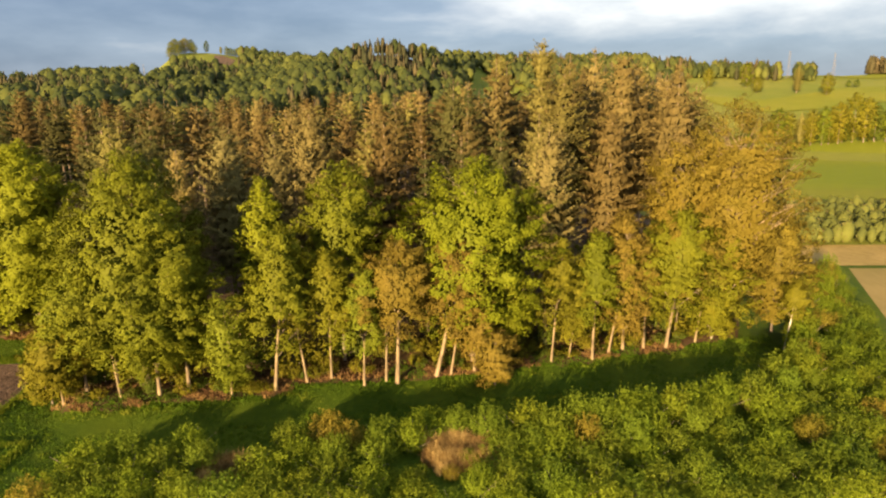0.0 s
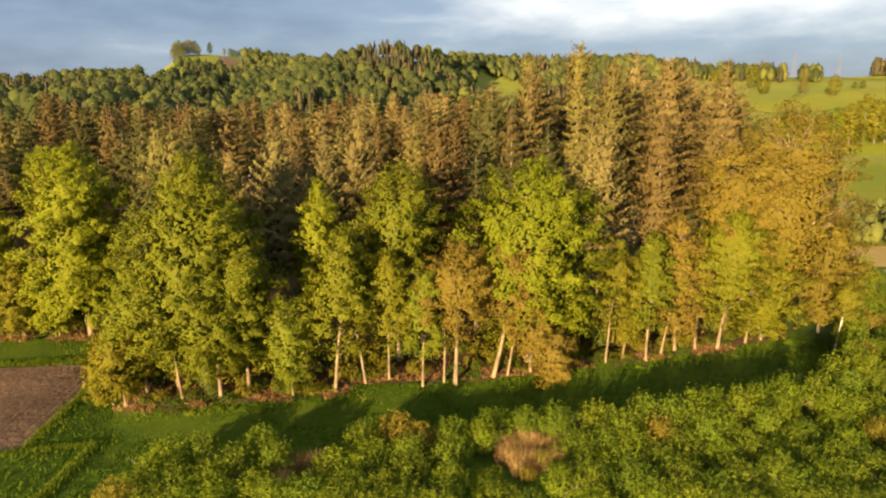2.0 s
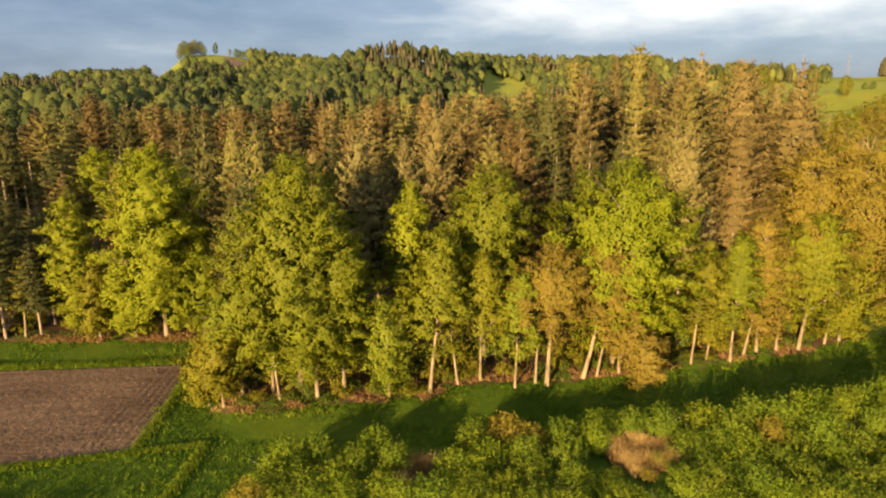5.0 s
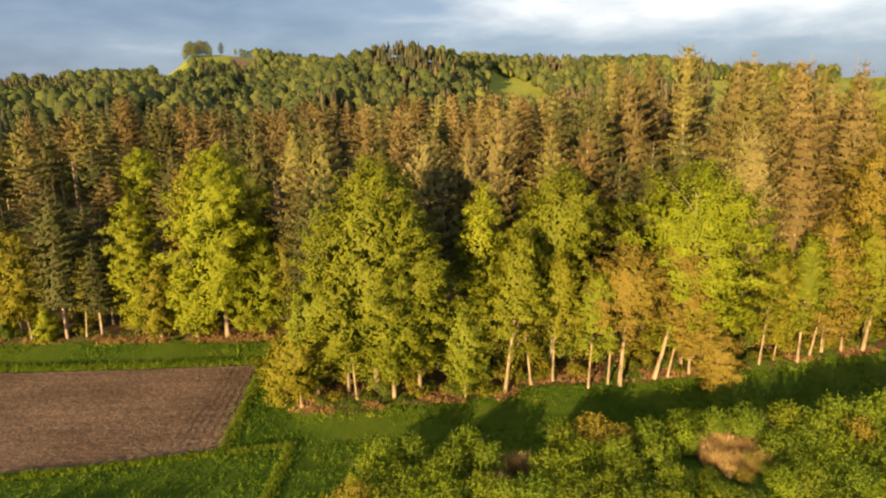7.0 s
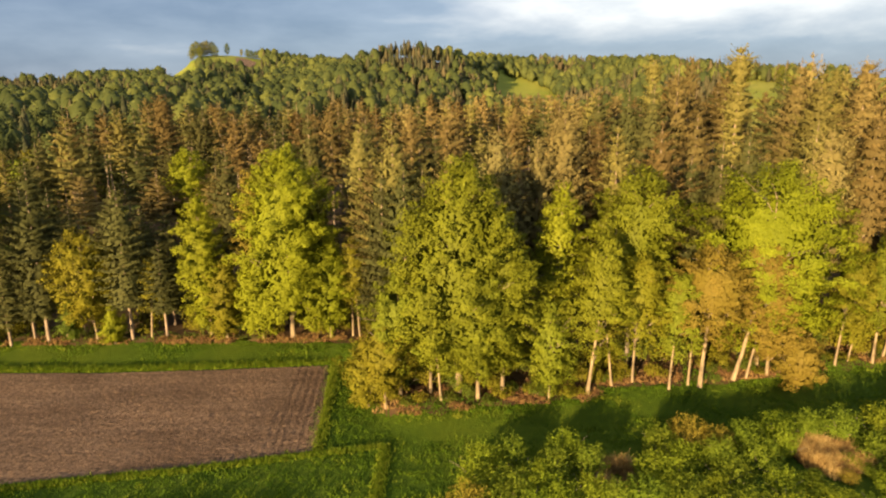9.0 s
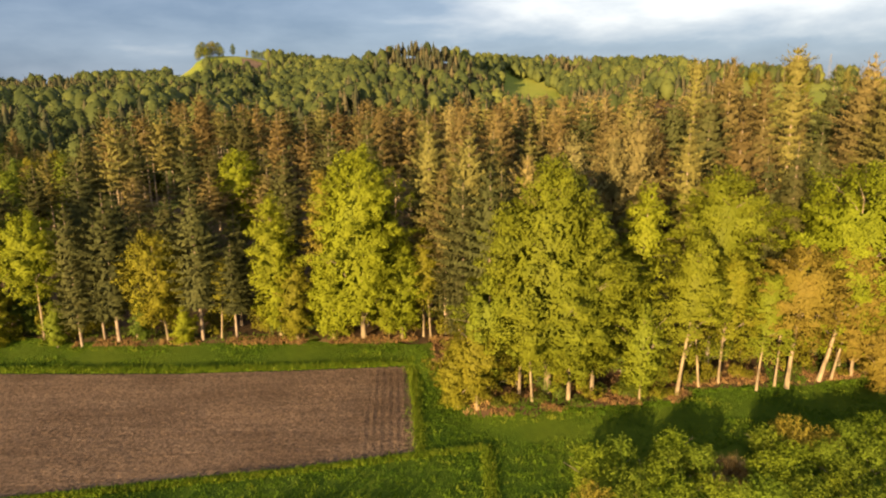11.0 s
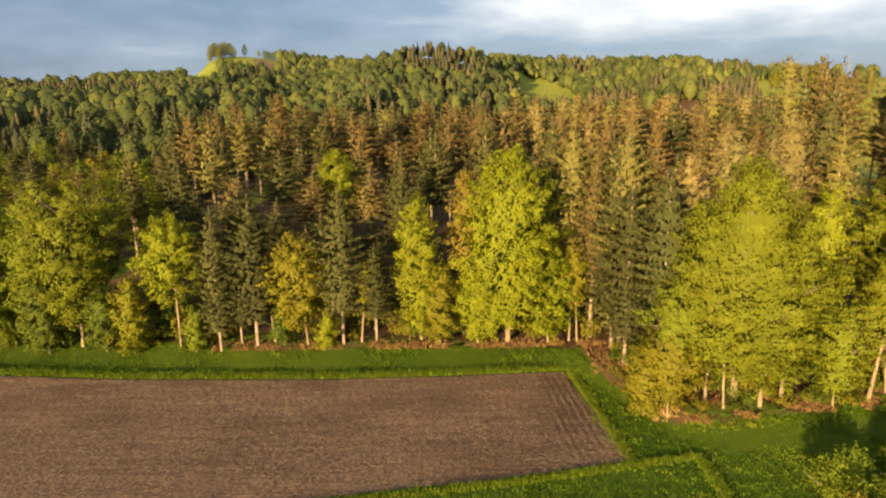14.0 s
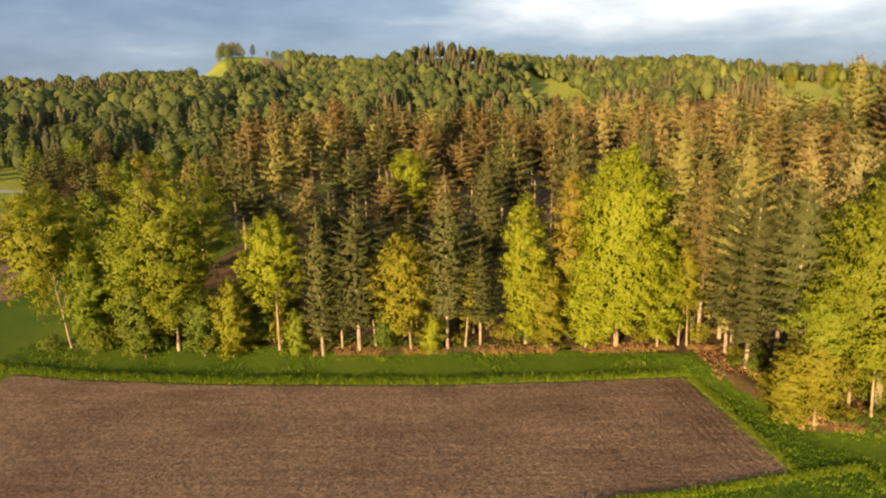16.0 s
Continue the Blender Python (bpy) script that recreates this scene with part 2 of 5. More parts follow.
def soil_material():
    m, n, l, b = nodes_of("tilled_soil")
    pos = n.new("ShaderNodeTexCoord").outputs["Object"]
    clod = ramp(n, l, noise_node(n, l, 3.0, 8, 0.82, pos), [(0.41, (0.076, 0.052, 0.036)), (0.59, (0.236, 0.161, 0.108))])
    streak = ramp(n, l, noise_node(n, l, 0.9, 4, 0.6, pos, (0.07, 1.0, 1.0)), [(0.35, (0.84, 0.83, 0.82)), (0.68, (1.12, 1.12, 1.11))])
    blot = ramp(n, l, noise_node(n, l, 0.14, 3, 0.5, pos, (0.6, 1.0, 1.0)), [(0.36, (0.82, 0.80, 0.78)), (0.50, (1.0, 1.0, 1.0)), (0.7, (1.15, 1.12, 1.08))])
    c = mix(n, l, 1.0, mix(n, l, 1.0, clod, streak, "MULTIPLY"), blot, "MULTIPLY")
    l.new(c, b.inputs["Base Color"])
    b.inputs["Roughness"].default_value, b.inputs["Specular IOR Level"].default_value = 0.95, 0.1
    bump(n, l, b, noise_node(n, l, 2.6, 8, 0.8, pos), 1.0, 0.35)
    return m


SOIL = soil_material()

# ---- helpers for building ----
rng = np.random.default_rng(7)


def mesh_from(name, verts, faces, material, smooth=False, tone=None, normals=None):
    """A mesh from an array of places and an array of faces that all have the same number of corners.
    normals: for foliage, one a corner, so that the leaves of a tuft shade as one soft mass."""
    verts, faces = np.asarray(verts, np.float32), np.asarray(faces, np.int32)
    k = faces.shape[1]
    me = bpy.data.meshes.new(name)
    me.vertices.add(len(verts))
    me.vertices.foreach_set("co", verts.ravel())
    me.loops.add(faces.size)
    me.loops.foreach_set("vertex_index", faces.ravel())
    me.polygons.add(len(faces))
    me.polygons.foreach_set("loop_start", np.arange(len(faces), dtype=np.int32) * k)
    me.polygons.foreach_set("loop_total", np.full(len(faces), k, np.int32))
    if smooth:
        me.polygons.foreach_set("use_smooth", np.ones(len(faces), bool))
    me.update(calc_edges=True)
    if tone is not None:
        me.attributes.new("tone", "FLOAT", "POINT").data.foreach_set("value", np.asarray(tone, np.float32))
    if normals is not None:
        me.attributes.new("custom_normal", "FLOAT_VECTOR", "POINT").data.foreach_set("vector", np.asarray(normals, np.float32).ravel())
    me.materials.append(material)
    return me


def part_of(name, me, parent, label=""):
    ob = new(name, me)
    ob.parent = parent
    return tagged(ob, label)


def structure(name, me, label, category):
    return tagged(new(name, me), label, category, kind="structure")


def unit(v):
    return v / np.maximum(np.linalg.norm(v, axis=-1, keepdims=True), 1e-6)


def leaflets(centre, normal, along, length, width):
    """Small pointed three-corner leaves: arrays of places, normals, directions, lengths and widths."""
    along = unit(along - (along * normal).sum(-1, keepdims=True) * normal)
    side = np.cross(normal, along)
    length, width = np.broadcast_to(length, len(centre))[:, None], np.broadcast_to(width, len(centre))[:, None]
    a = centre - along * length * 0.5 + side * width * 0.5
    b = centre - along * length * 0.35 - side * width * 0.5
    c = centre + along * length * 0.55
    v = np.stack([a, b, c], 1).reshape(-1, 3)
    return v, np.arange(len(v)).reshape(-1, 3)


def tube(points, radii, sides=7):
    """A round limb along some places, as verts and four-corner faces."""
    points = np.asarray(points, float)
    ahead = unit(np.gradient(points, axis=0))
    ref = np.where(np.abs(ahead[:, 2:3]) > 0.9, [[1.0, 0, 0]], [[0, 0, 1.0]])
    u = unit(np.cross(ahead, ref))
    w = np.cross(ahead, u)
    a = np.linspace(0, 2 * np.pi, sides, endpoint=False)
    ring = u[:, None] * np.cos(a)[None, :, None] + w[:, None] * np.sin(a)[None, :, None]
    v = (points[:, None] + ring * np.asarray(radii)[:, None, None]).reshape(-1, 3)
    k, n = len(points), sides
    f = [(i * n + j, i * n + (j + 1) % n, (i + 1) * n + (j + 1) % n, (i + 1) * n + j) for i in range(k - 1) for j in range(n)]
    return v, np.array(f)


def joined(pieces):
    vs, fs, n = [], [], 0
    for v, f in pieces:
        vs.append(v)
        fs.append(f + n)
        n += len(v)
    return np.concatenate(vs), np.concatenate(fs)


def smooth01(v):
    v = np.clip(v, 0, 1)
    return v * v * (3 - 2 * v)


# ---- the lie of the land ----
# Crest of the hills round the wood: direction in degrees from +y, how steeply it stands over the eye, and how far off.
CREST = np.array([(-180, 0.010, 1500), (-90, 0.020, 1400), (-60, 0.026, 1250), (-34, 0.029, 1200), (-29, 0.034, 1200), (-24, 0.040, 1250), (-22.2, 0.052, 1350), (-20.9, 0.076, 1450),
                  (-18.0, 0.079, 1480), (-15.0, 0.071, 1450), (-12.5, 0.062, 1300), (-9.2, 0.057, 1150), (-6.3, 0.067, 1060), (-3.6, 0.080, 1050), (-2.0, 0.078, 1050), (0.6, 0.066, 1050)])
CREST_EAST = np.array([(4.0, 0.061, 1250), (6.0, 0.061, 1360), (10, 0.060, 1400), (14, 0.055, 1300), (17.4, 0.049, 1060), (22, 0.041, 1000), (26, 0.038, 1000), (29, 0.035, 1000), (34, 0.034, 1050),
                       (60, 0.026, 1200), (90, 0.015, 1400), (180, 0.010, 1500)])
CREST = np.concatenate([CREST, CREST_EAST])
HUB = np.array((-38.0, 0.0))


def polar(x, y):
    dx, dy = np.asarray(x, float) - HUB[0], np.asarray(y, float) - HUB[1]
    return np.degrees(np.arctan2(dx, dy)), np.hypot(dx, dy)


def wood_front(x):
    """The edge of the leaf litter along the wood."""
    return np.interp(x, [-149, -120, -104, -90, -60, -50, -48.8, -44.5, -41, -21, -17, 3.7, 31, 43, 60], [93, 92, 89.2, 88.2, 88.0, 86.6, 77.5, 66.6, 65.4, 68.4, 71.0, 74.6, 81.6, 87, 127])


def land(x, y):
    """Height of the ground: flat fields, a low bank along the wood, and hills round about."""
    a, r = polar(x, y)
    steep, far = np.interp(a, CREST[:, 0], CREST[:, 1]), np.interp(a, CREST[:, 0], CREST[:, 2])
    top = 34 + steep * far
    start = np.interp(a, [-180, -35, -15, 5, 16, 28, 180], [400, 260, 300, 330, 380, 460, 500])
    steepen = np.interp(a, [-180, -30, -25, -20, -16, -12, -9, -5, 12, 18, 40, 180], [1.5, 1.1, 0.95, 1.5, 1.8, 1.6, 1.25, 2.4, 2.4, 1.0, 1.0, 1.5])
    ramp_ = np.clip((r - start) / (far - start), 0, 1) ** steepen
    past = np.clip((r - far) / 1500, 0, 1)
    h = top * ramp_ * (1 - 0.5 * smooth01(past))
    x, y = np.asarray(x, float), np.asarray(y, float)
    wood = (4.0 * smooth01((y - 95) / 70) + 4.0 * smooth01((y - 135) / 110)) * smooth01((x + 175) / 60) * smooth01((75 - x) / 40) * smooth01((420 - y) / 150)
    front = (wood_front(x - 4) + wood_front(x - 2) + wood_front(x) + wood_front(x + 2) + wood_front(x + 4)) / 5
    bank = 1.2 * smooth01((y - front + 4.5) / 7) * smooth01((x + 150) / 20) * smooth01((58 - x) / 20) * smooth01((420 - y) / 150)
    return h + wood + bank


rings = np.concatenate([[0.0], [0.02, 2.0], 6.0 * 1.075 ** np.arange(0, 93)])
rings = rings[rings < 4600]
turns = np.concatenate([np.arange(-180, -50, 4.0), np.arange(-50, 50, 0.8), np.arange(50, 180, 4.0)])
ga, gr = np.meshgrid(np.radians(turns), rings[1:])
gx, gy = HUB[0] + gr * np.sin(ga), HUB[1] + gr * np.cos(ga)
gz = land(gx, gy)
gv = np.concatenate([[(HUB[0], HUB[1], 0.0)], np.stack([gx, gy, gz], -1).reshape(-1, 3)])
kt = len(turns)
i, j = np.meshgrid(np.arange(len(rings) - 2), np.arange(kt), indexing="ij")
gf = np.stack([1 + i * kt + j, 1 + i * kt + (j + 1) % kt, 1 + (i + 1) * kt + (j + 1) % kt, 1 + (i + 1) * kt + j], -1).reshape(-1, 4)[:, ::-1]
ground_mesh = mesh_from("ground", gv, gf, GRASS, True)
ground_mesh.materials.append(MEADOW)
ground_mesh.polygons.foreach_set("material_index", (np.repeat(rings[1:-1], kt) > 185).astype(np.int32))
structure("ground", ground_mesh, "green meadow land rising to wooded hills", "ground")


def sheet(name, outline, material, label, category, lift=0.02, step=4.0):
    """A flat piece of land cover inside an outline of (x, y) corners."""
    bm = bmesh.new()
    bm.faces.new([bm.verts.new((x, y, 0)) for x, y in outline])
    bmesh.ops.triangulate(bm, faces=bm.faces[:])
    for _ in range(6):
        longest = [e for e in bm.edges if e.calc_length() > step]
        if not longest:
            break
        bmesh.ops.subdivide_edges(bm, edges=longest, cuts=1)
        bmesh.ops.triangulate(bm, faces=bm.faces[:])
    for v in bm.verts:
        v.co.z = float(land(v.co.x, v.co.y)) + lift
    bmesh.ops.recalc_face_normals(bm, faces=bm.faces[:])
    if sum(f.normal.z for f in bm.faces) < 0:
        bmesh.ops.reverse_faces(bm, faces=bm.faces[:])
    me = bpy.data.meshes.new(name)
    bm.to_mesh(me)
    bm.free()
    me.materials.append(material)
    return structure(name, me, label, category)


# tilled field: rows of clods that run along the far edge, and a headland along the short side
def field_y(x, far):
    if far:
        return np.interp(x, [-175, -143, -135, -113, -84, -69, -53.2], [88.5, 84.0, 82.2, 80.1, 79.6, 80.4, 81.6])
    return np.interp(x, [-175, -120, -86, -73.7, -63, -51.3], [35.0, 45.5, 52.2, 54.6, 56.3, 59.2])


nx, ny = 430, 115
s, t_ = np.meshgrid(np.linspace(0, 1, nx), np.linspace(0, 1, ny), indexing="ij")
fx = -152 + s * (152 - 52.3)
skew = (1 - t_) * 1.9 * s - t_ * 0.9 * s + (1 - s) * t_ * 8.0
fx = fx + skew
fy0, fy1 = field_y(fx, False), field_y(fx, True)
fy = fy0 + t_ * (fy1 - fy0)
rows_ = 0.008 * np.sin((fy - 0.02 * fx) * 2 * np.pi / 0.75) * (fx < -57.5) + 0.032 * np.sin((fx + 0.08 * fy) * 2 * np.pi / 0.9) * (fx >= -57.5)
fz = 0.10 + rows_ + rng.normal(0, 0.028, fx.shape)
edge = np.minimum(np.minimum(t_, 1 - t_) * 60, np.minimum(s, 1 - s) * 160)
fz = np.where(edge < 0.5, -0.05, fz)
fi, fj = np.meshgrid(np.arange(nx - 1), np.arange(ny - 1), indexing="ij")
ff = np.stack([fi * ny + fj, (fi + 1) * ny + fj, (fi + 1) * ny + fj + 1, fi * ny + fj + 1], -1).reshape(-1, 4)
structure("tilled_field", mesh_from("tilled_field", np.stack([fx, fy, fz], -1).reshape(-1, 3), ff, SOIL), "bare brown tilled field with cloddy rows", "field")


wx = np.concatenate([np.linspace(-141, -51, 40), np.linspace(-50, -40, 30), np.linspace(-38, 58, 50)])
ws = np.linspace(0, 1, 40) ** 1.5
wX, wS = np.meshgrid(wx, ws, indexing="ij")
wY = wood_front(wX) + wS * (272 - wood_front(wX)) + (wS == 0) * rng.normal(0.35, 0.6, wX.shape)
wX = wX + (wY - 92).clip(0) * 0.12 * (wX < -100)
wZ = land(wX, wY) + 0.035
wi, wj = np.meshgrid(np.arange(len(wx) - 1), np.arange(len(ws) - 1), indexing="ij")
wf = np.stack([wi * 40 + wj, (wi + 1) * 40 + wj, (wi + 1) * 40 + wj + 1, wi * 40 + wj + 1], -1).reshape(-1, 4)
structure("forest_floor", mesh_from("forest_floor", np.stack([wX, wY, wZ], -1).reshape(-1, 3), wf, FLOOR, True), "brown leaf litter under the wood", "forest floor")

sheet("stubble_field", [(63.0, 79), (84.3, 128.0), (150, 126.5), (140, 60), (72, 60)], STRAW, "mown straw-coloured field beside a hedge", "field", 0.03, 12)
sheet("dry_strip", [(60, 132), (75, 130.5), (170, 129), (190, 148), (90, 150.5), (66, 150)], DRY, "strip of dry tan grass", "grass strip", 0.03, 12)
sheet("crop_field", [(105, 252), (330, 248), (420, 440), (240, 450), (130, 300)], CROP, "bright green field of young crop", "field", 0.03, 20)
sheet("rough_meadow", [(92, 199), (300, 198), (330, 247.5), (104, 251.5)], HAY, "olive-yellow rough meadow beside the crop", "meadow", 0.03, 20)
sheet("brown_field", [(-172, 112), (-168, 122), (-235, 215), (-330, 215), (-330, 112)], SOIL, "brown tilled field beyond the end of the wood", "field", 0.03, 20)
hub_x, hub_y = float(HUB[0]), float(HUB[1])
sheet("hill_field", [(hub_x + d * math.sin(radians(a)), hub_y + d * math.cos(radians(a))) for a, d in ((-17.6, 1330), (-16.4, 1320), (-16.0, 1400), (-17.0, 1440), (-17.7, 1430))], SOIL, "small bare brown field on the hilltop", "field", 0.8, 40)
for name_, rim in (("hay_meadow", ((24, 742), (25.3, 750), (29, 745), (31.5, 800), (33, 858), (36.1, 890), (41, 905), (41, 800), (36, 740), (33, 690), (29.4, 660), (26, 690))), ("hilltop_meadow", ((32.6, 1000), (35, 1040), (41, 1045), (41, 1000), (34, 985)))):
    sheet(name_, [(hub_x + d * math.sin(radians(a)), hub_y + d * math.cos(radians(a))) for a, d in rim], HAY, "yellowed strip of meadow on the slope", "meadow", 0.7, 24)
sheet("gravel_track", [(-225, 252), (-226, 257), (-340, 272), (-340, 266)], TRACK, "pale gravel track past the wood", "track", 0.05, 12)

# ---- trees ----


def crown_profile(f, form):
    """Relative width of a crown at a height f (0: foot of the crown, 1: top)."""
    if form == "round":
        return np.sqrt(np.clip(1 - (2 * f - 1) ** 2, 0, 1)) ** 0.8
    if form == "egg":
        return np.clip(np.sin(np.pi * np.clip(f, 0, 1) ** 0.75), 0, 1) ** 0.50
    if form == "tall":
        return np.clip(0.55 + 0.9 * f - 1.45 * f**3, 0.05, 1) ** 0.66
    return np.clip(1 - np.abs(f - 0.62) ** 2.2 * 2.1, 0.08, 1)          # "fan": wide above


def limb_path(a, b, sag, r, k=5):
    f = np.linspace(0, 1, k)[:, None]
    p = a + (b - a) * f
    p[:, 2] += sag * np.sin(np.pi * f[:, 0])
    p[1:-1] += r.normal(0, 0.02 * np.linalg.norm(b - a), (k - 2, 3))
    return p


def broadleaf_meshes(h, radius, foot, form, leaf, bark, seed, leaves, size, girth, lean, bare, twigs=2):
    """Trunk, limbs and crown of a broadleaved tree h high whose crown is 2 * radius wide and begins at foot * h."""
    r = np.random.default_rng(seed)
    top = np.array([lean[0], lean[1], h * 0.86])
    steps = np.linspace(0, 1, 9)
    wob = np.cumsum(r.normal(0, 0.018 * h * 0.3, (9, 2)), 0) * steps[:, None]
    line = np.concatenate([top[None, :2] * steps[:, None] + wob, (h * 0.86 * steps)[:, None]], 1)
    rad = girth * (1 - steps) ** 0.8 + 0.03
    rad[0] *= 1.22
    trunk = tube(line, rad, 8)

    def axis(z):
        return np.stack([np.interp(z, line[:, 2], line[:, 0]), np.interp(z, line[:, 2], line[:, 1])], -1)

    # sprays: the ends of the boughs, longer than wide, that reach outwards and up and overlap, with darker breaks between them
    tall = h * (1 - foot) * 0.96
    long0 = 1.1 + 0.17 * radius
    n = max(26, int(2 * np.pi * radius * 0.72 * tall / (0.50 * long0**2)))
    f = ((np.arange(n) + r.uniform(0, 1, n)) / n) ** 0.92
    ang = np.arange(n) * 2.39996 + r.normal(0, 0.5, n)
    ph = r.uniform(0, 6.28, 6)
    waves = max(2.0, tall / 4.2)
    lump = 1 + 0.08 * np.sin(ang * 2 + ph[0]) + 0.08 * np.sin(ang * 3 + 7 * f + ph[1]) + 0.06 * np.sin(ang * 5 - 15 * f + ph[2])
    layer = np.sin(2 * np.pi * f * waves + 1.9 * np.sin(2 * ang + ph[3]) + 1.5 * np.sin(3 * ang + ph[4]))
    lump = lump + (0.13 if form != "fan" else 0.20) * layer * np.clip(np.sin(3 * ang + 9 * f + ph[5]) + 0.8, 0, 1)
    depth_ = np.where(r.uniform(0, 1, n) < 0.8, r.uniform(0.74, 1.04, n), r.uniform(0.45, 0.8, n))
    rr = np.maximum(radius * crown_profile(f, form) * depth_ * lump - 0.50 * long0, 0.1)
    z = h * foot + f * (tall - 0.4 * long0)
    centre = np.concatenate([axis(z) + np.stack([np.cos(ang), np.sin(ang)], -1) * rr[:, None], z[:, None] + r.normal(0, 0.25, (n, 1))], 1)
    grow = long0 * r.uniform(0.6, 1.3, n)
    slope = np.gradient(crown_profile(np.linspace(0, 1, 41), form), 1 / 40)
    rise_ = np.clip(-np.interp(f, np.linspace(0, 1, 41), slope) * radius / tall, -0.5, 2.2)
    away = unit(np.stack([np.cos(ang), np.sin(ang), rise_], -1))
    heading = unit(away * [0.75, 0.75, 0.6] + r.normal(0, 0.30, (n, 3)) + np.stack([0 * f, 0 * f, 0.42 * f], -1))
    density = grow**1.6 * ((0.25 + 0.75 * smooth01(f / 0.42)) if foot >= 0.26 else 1.0)
    pick = r.choice(n, leaves, p=density / density.sum())
    dirs = heading[pick]
    s = r.uniform(0.0, 1.0, leaves)
    side = r.normal(0, 1, (leaves, 3))
    side = unit(side - (side * dirs).sum(-1, keepdims=True) * dirs) * [1.2, 1.2, 0.62]
    girth_ = 0.36 * grow[pick] * (np.sin(np.pi * (0.10 + 0.88 * s)) ** 0.8) * (1 + 0.35 * np.sin(s * 14 + 6 * np.arctan2(side[:, 0], side[:, 1])))
    spot = centre[pick] + dirs * (grow[pick] * s)[:, None] + side * (girth_ * r.uniform(0.35, 1.12, leaves))[:, None] + r.normal(0, 0.06, (leaves, 3))
    spot[:, 2] -= (0.22 * (1 - f[pick]) * s**2) * grow[pick]
    ok = spot[:, 2] > 0.6
    spot, dirs, pick, side, s = spot[ok], dirs[ok], pick[ok], side[ok], s[ok]
    soft = unit(dirs * (0.15 + 0.45 * s)[:, None] + away[pick] * 0.62 + side * 0.48 + r.normal(0, 0.20, spot.shape))
    facing = unit(soft + r.normal(0, 0.42, spot.shape))
    crown = leaflets(spot, facing, dirs + r.normal(0, 0.45, spot.shape), size * r.uniform(0.7, 1.3, len(spot)), size * r.uniform(0.34, 0.60, len(spot)))
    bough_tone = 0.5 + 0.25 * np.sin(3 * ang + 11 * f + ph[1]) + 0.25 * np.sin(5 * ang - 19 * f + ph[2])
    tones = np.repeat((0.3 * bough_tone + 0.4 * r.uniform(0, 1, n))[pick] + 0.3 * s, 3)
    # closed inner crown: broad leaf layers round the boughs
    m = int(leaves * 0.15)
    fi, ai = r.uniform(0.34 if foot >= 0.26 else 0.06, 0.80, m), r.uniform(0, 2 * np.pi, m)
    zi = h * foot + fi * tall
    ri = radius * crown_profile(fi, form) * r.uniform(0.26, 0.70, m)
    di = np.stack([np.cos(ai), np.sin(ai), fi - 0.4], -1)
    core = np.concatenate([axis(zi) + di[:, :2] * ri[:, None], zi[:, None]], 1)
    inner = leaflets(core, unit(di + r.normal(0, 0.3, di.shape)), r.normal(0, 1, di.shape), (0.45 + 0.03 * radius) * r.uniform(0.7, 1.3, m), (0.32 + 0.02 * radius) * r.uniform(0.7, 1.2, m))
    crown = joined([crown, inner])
    # the dark inside of the crown is put into a low leaf tone
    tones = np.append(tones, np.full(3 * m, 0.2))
    shade = np.repeat(np.concatenate([soft, unit(di)]), 3, axis=0)
    boughs = []
    limb_bark = BARK_PALE if bare > 40 else BARK_LIMB
    upper = np.flatnonzero(f > (0.42 if bare > 40 else 0.12))
    for k in r.choice(upper, min(len(upper), bare), replace=False):
        zz = max(h * foot * 0.75, centre[k, 2] - rr[k] * r.uniform(0.8, 1.3))
        a = np.array([*axis(zz), zz])
        thick = girth * (0.34 if bare > 40 else 0.42) * (1 - zz / h) + 0.035
        inward = np.array([*axis(centre[k, 2]), centre[k, 2]])
        p = limb_path(a, inward + 0.88 * (centre[k] - inward), 0.04 * h * r.uniform(-0.4, 1), r)
        bough = [mesh_from("limb", *tube(p, np.linspace(thick, 0.02, 5), 5), limb_bark, True)]
        for _ in range(twigs):
            e = centre[k] + heading[k] * grow[k] * r.uniform(0.3, 0.8) + r.normal(0, 0.22, 3) * grow[k]
            bough.append(mesh_from("twig", *tube(limb_path(p[2 + _], e, 0.2, r, 4), np.linspace(thick * 0.45, 0.012, 4), 4), limb_bark, True))
        boughs.append(bough)
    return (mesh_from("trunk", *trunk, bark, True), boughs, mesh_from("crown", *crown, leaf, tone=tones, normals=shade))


def broadleaf(x, y, h, radius, foot=0.2, form="egg", leaf=LEAF_BEECH, bark=BARK_PALE, label="", name="broadleaf_tree", leaves=7000, size=0.42, girth=0.3, lean=(0, 0), bare=26, group="trees along the edge of the wood", twigs=2):
    seed = int(abs(x * 131 + y * 17 + h * 7)) + 1
    tree = tagged(new(name), label or "leafy broadleaved tree at the edge of the wood", "tree", group)
    tree.location = (x, y, float(land(x, y)) - 0.05)
    tree.rotation_euler = (0, 0, 0)
    trunk, limbs, crown = broadleaf_meshes(h, radius, foot, form, leaf, bark, seed, int(leaves * 3.2), size * 0.84, girth * 0.68, lean, max(4, int(bare * 0.5)), twigs)
    part_of("trunk", trunk, tree)
    for bough in limbs:
        limb = part_of("limb", bough[0], tree)
        for twig in bough[1:]:
            part_of("twig", twig, limb)
    part_of("crown", crown, tree)
    return tree


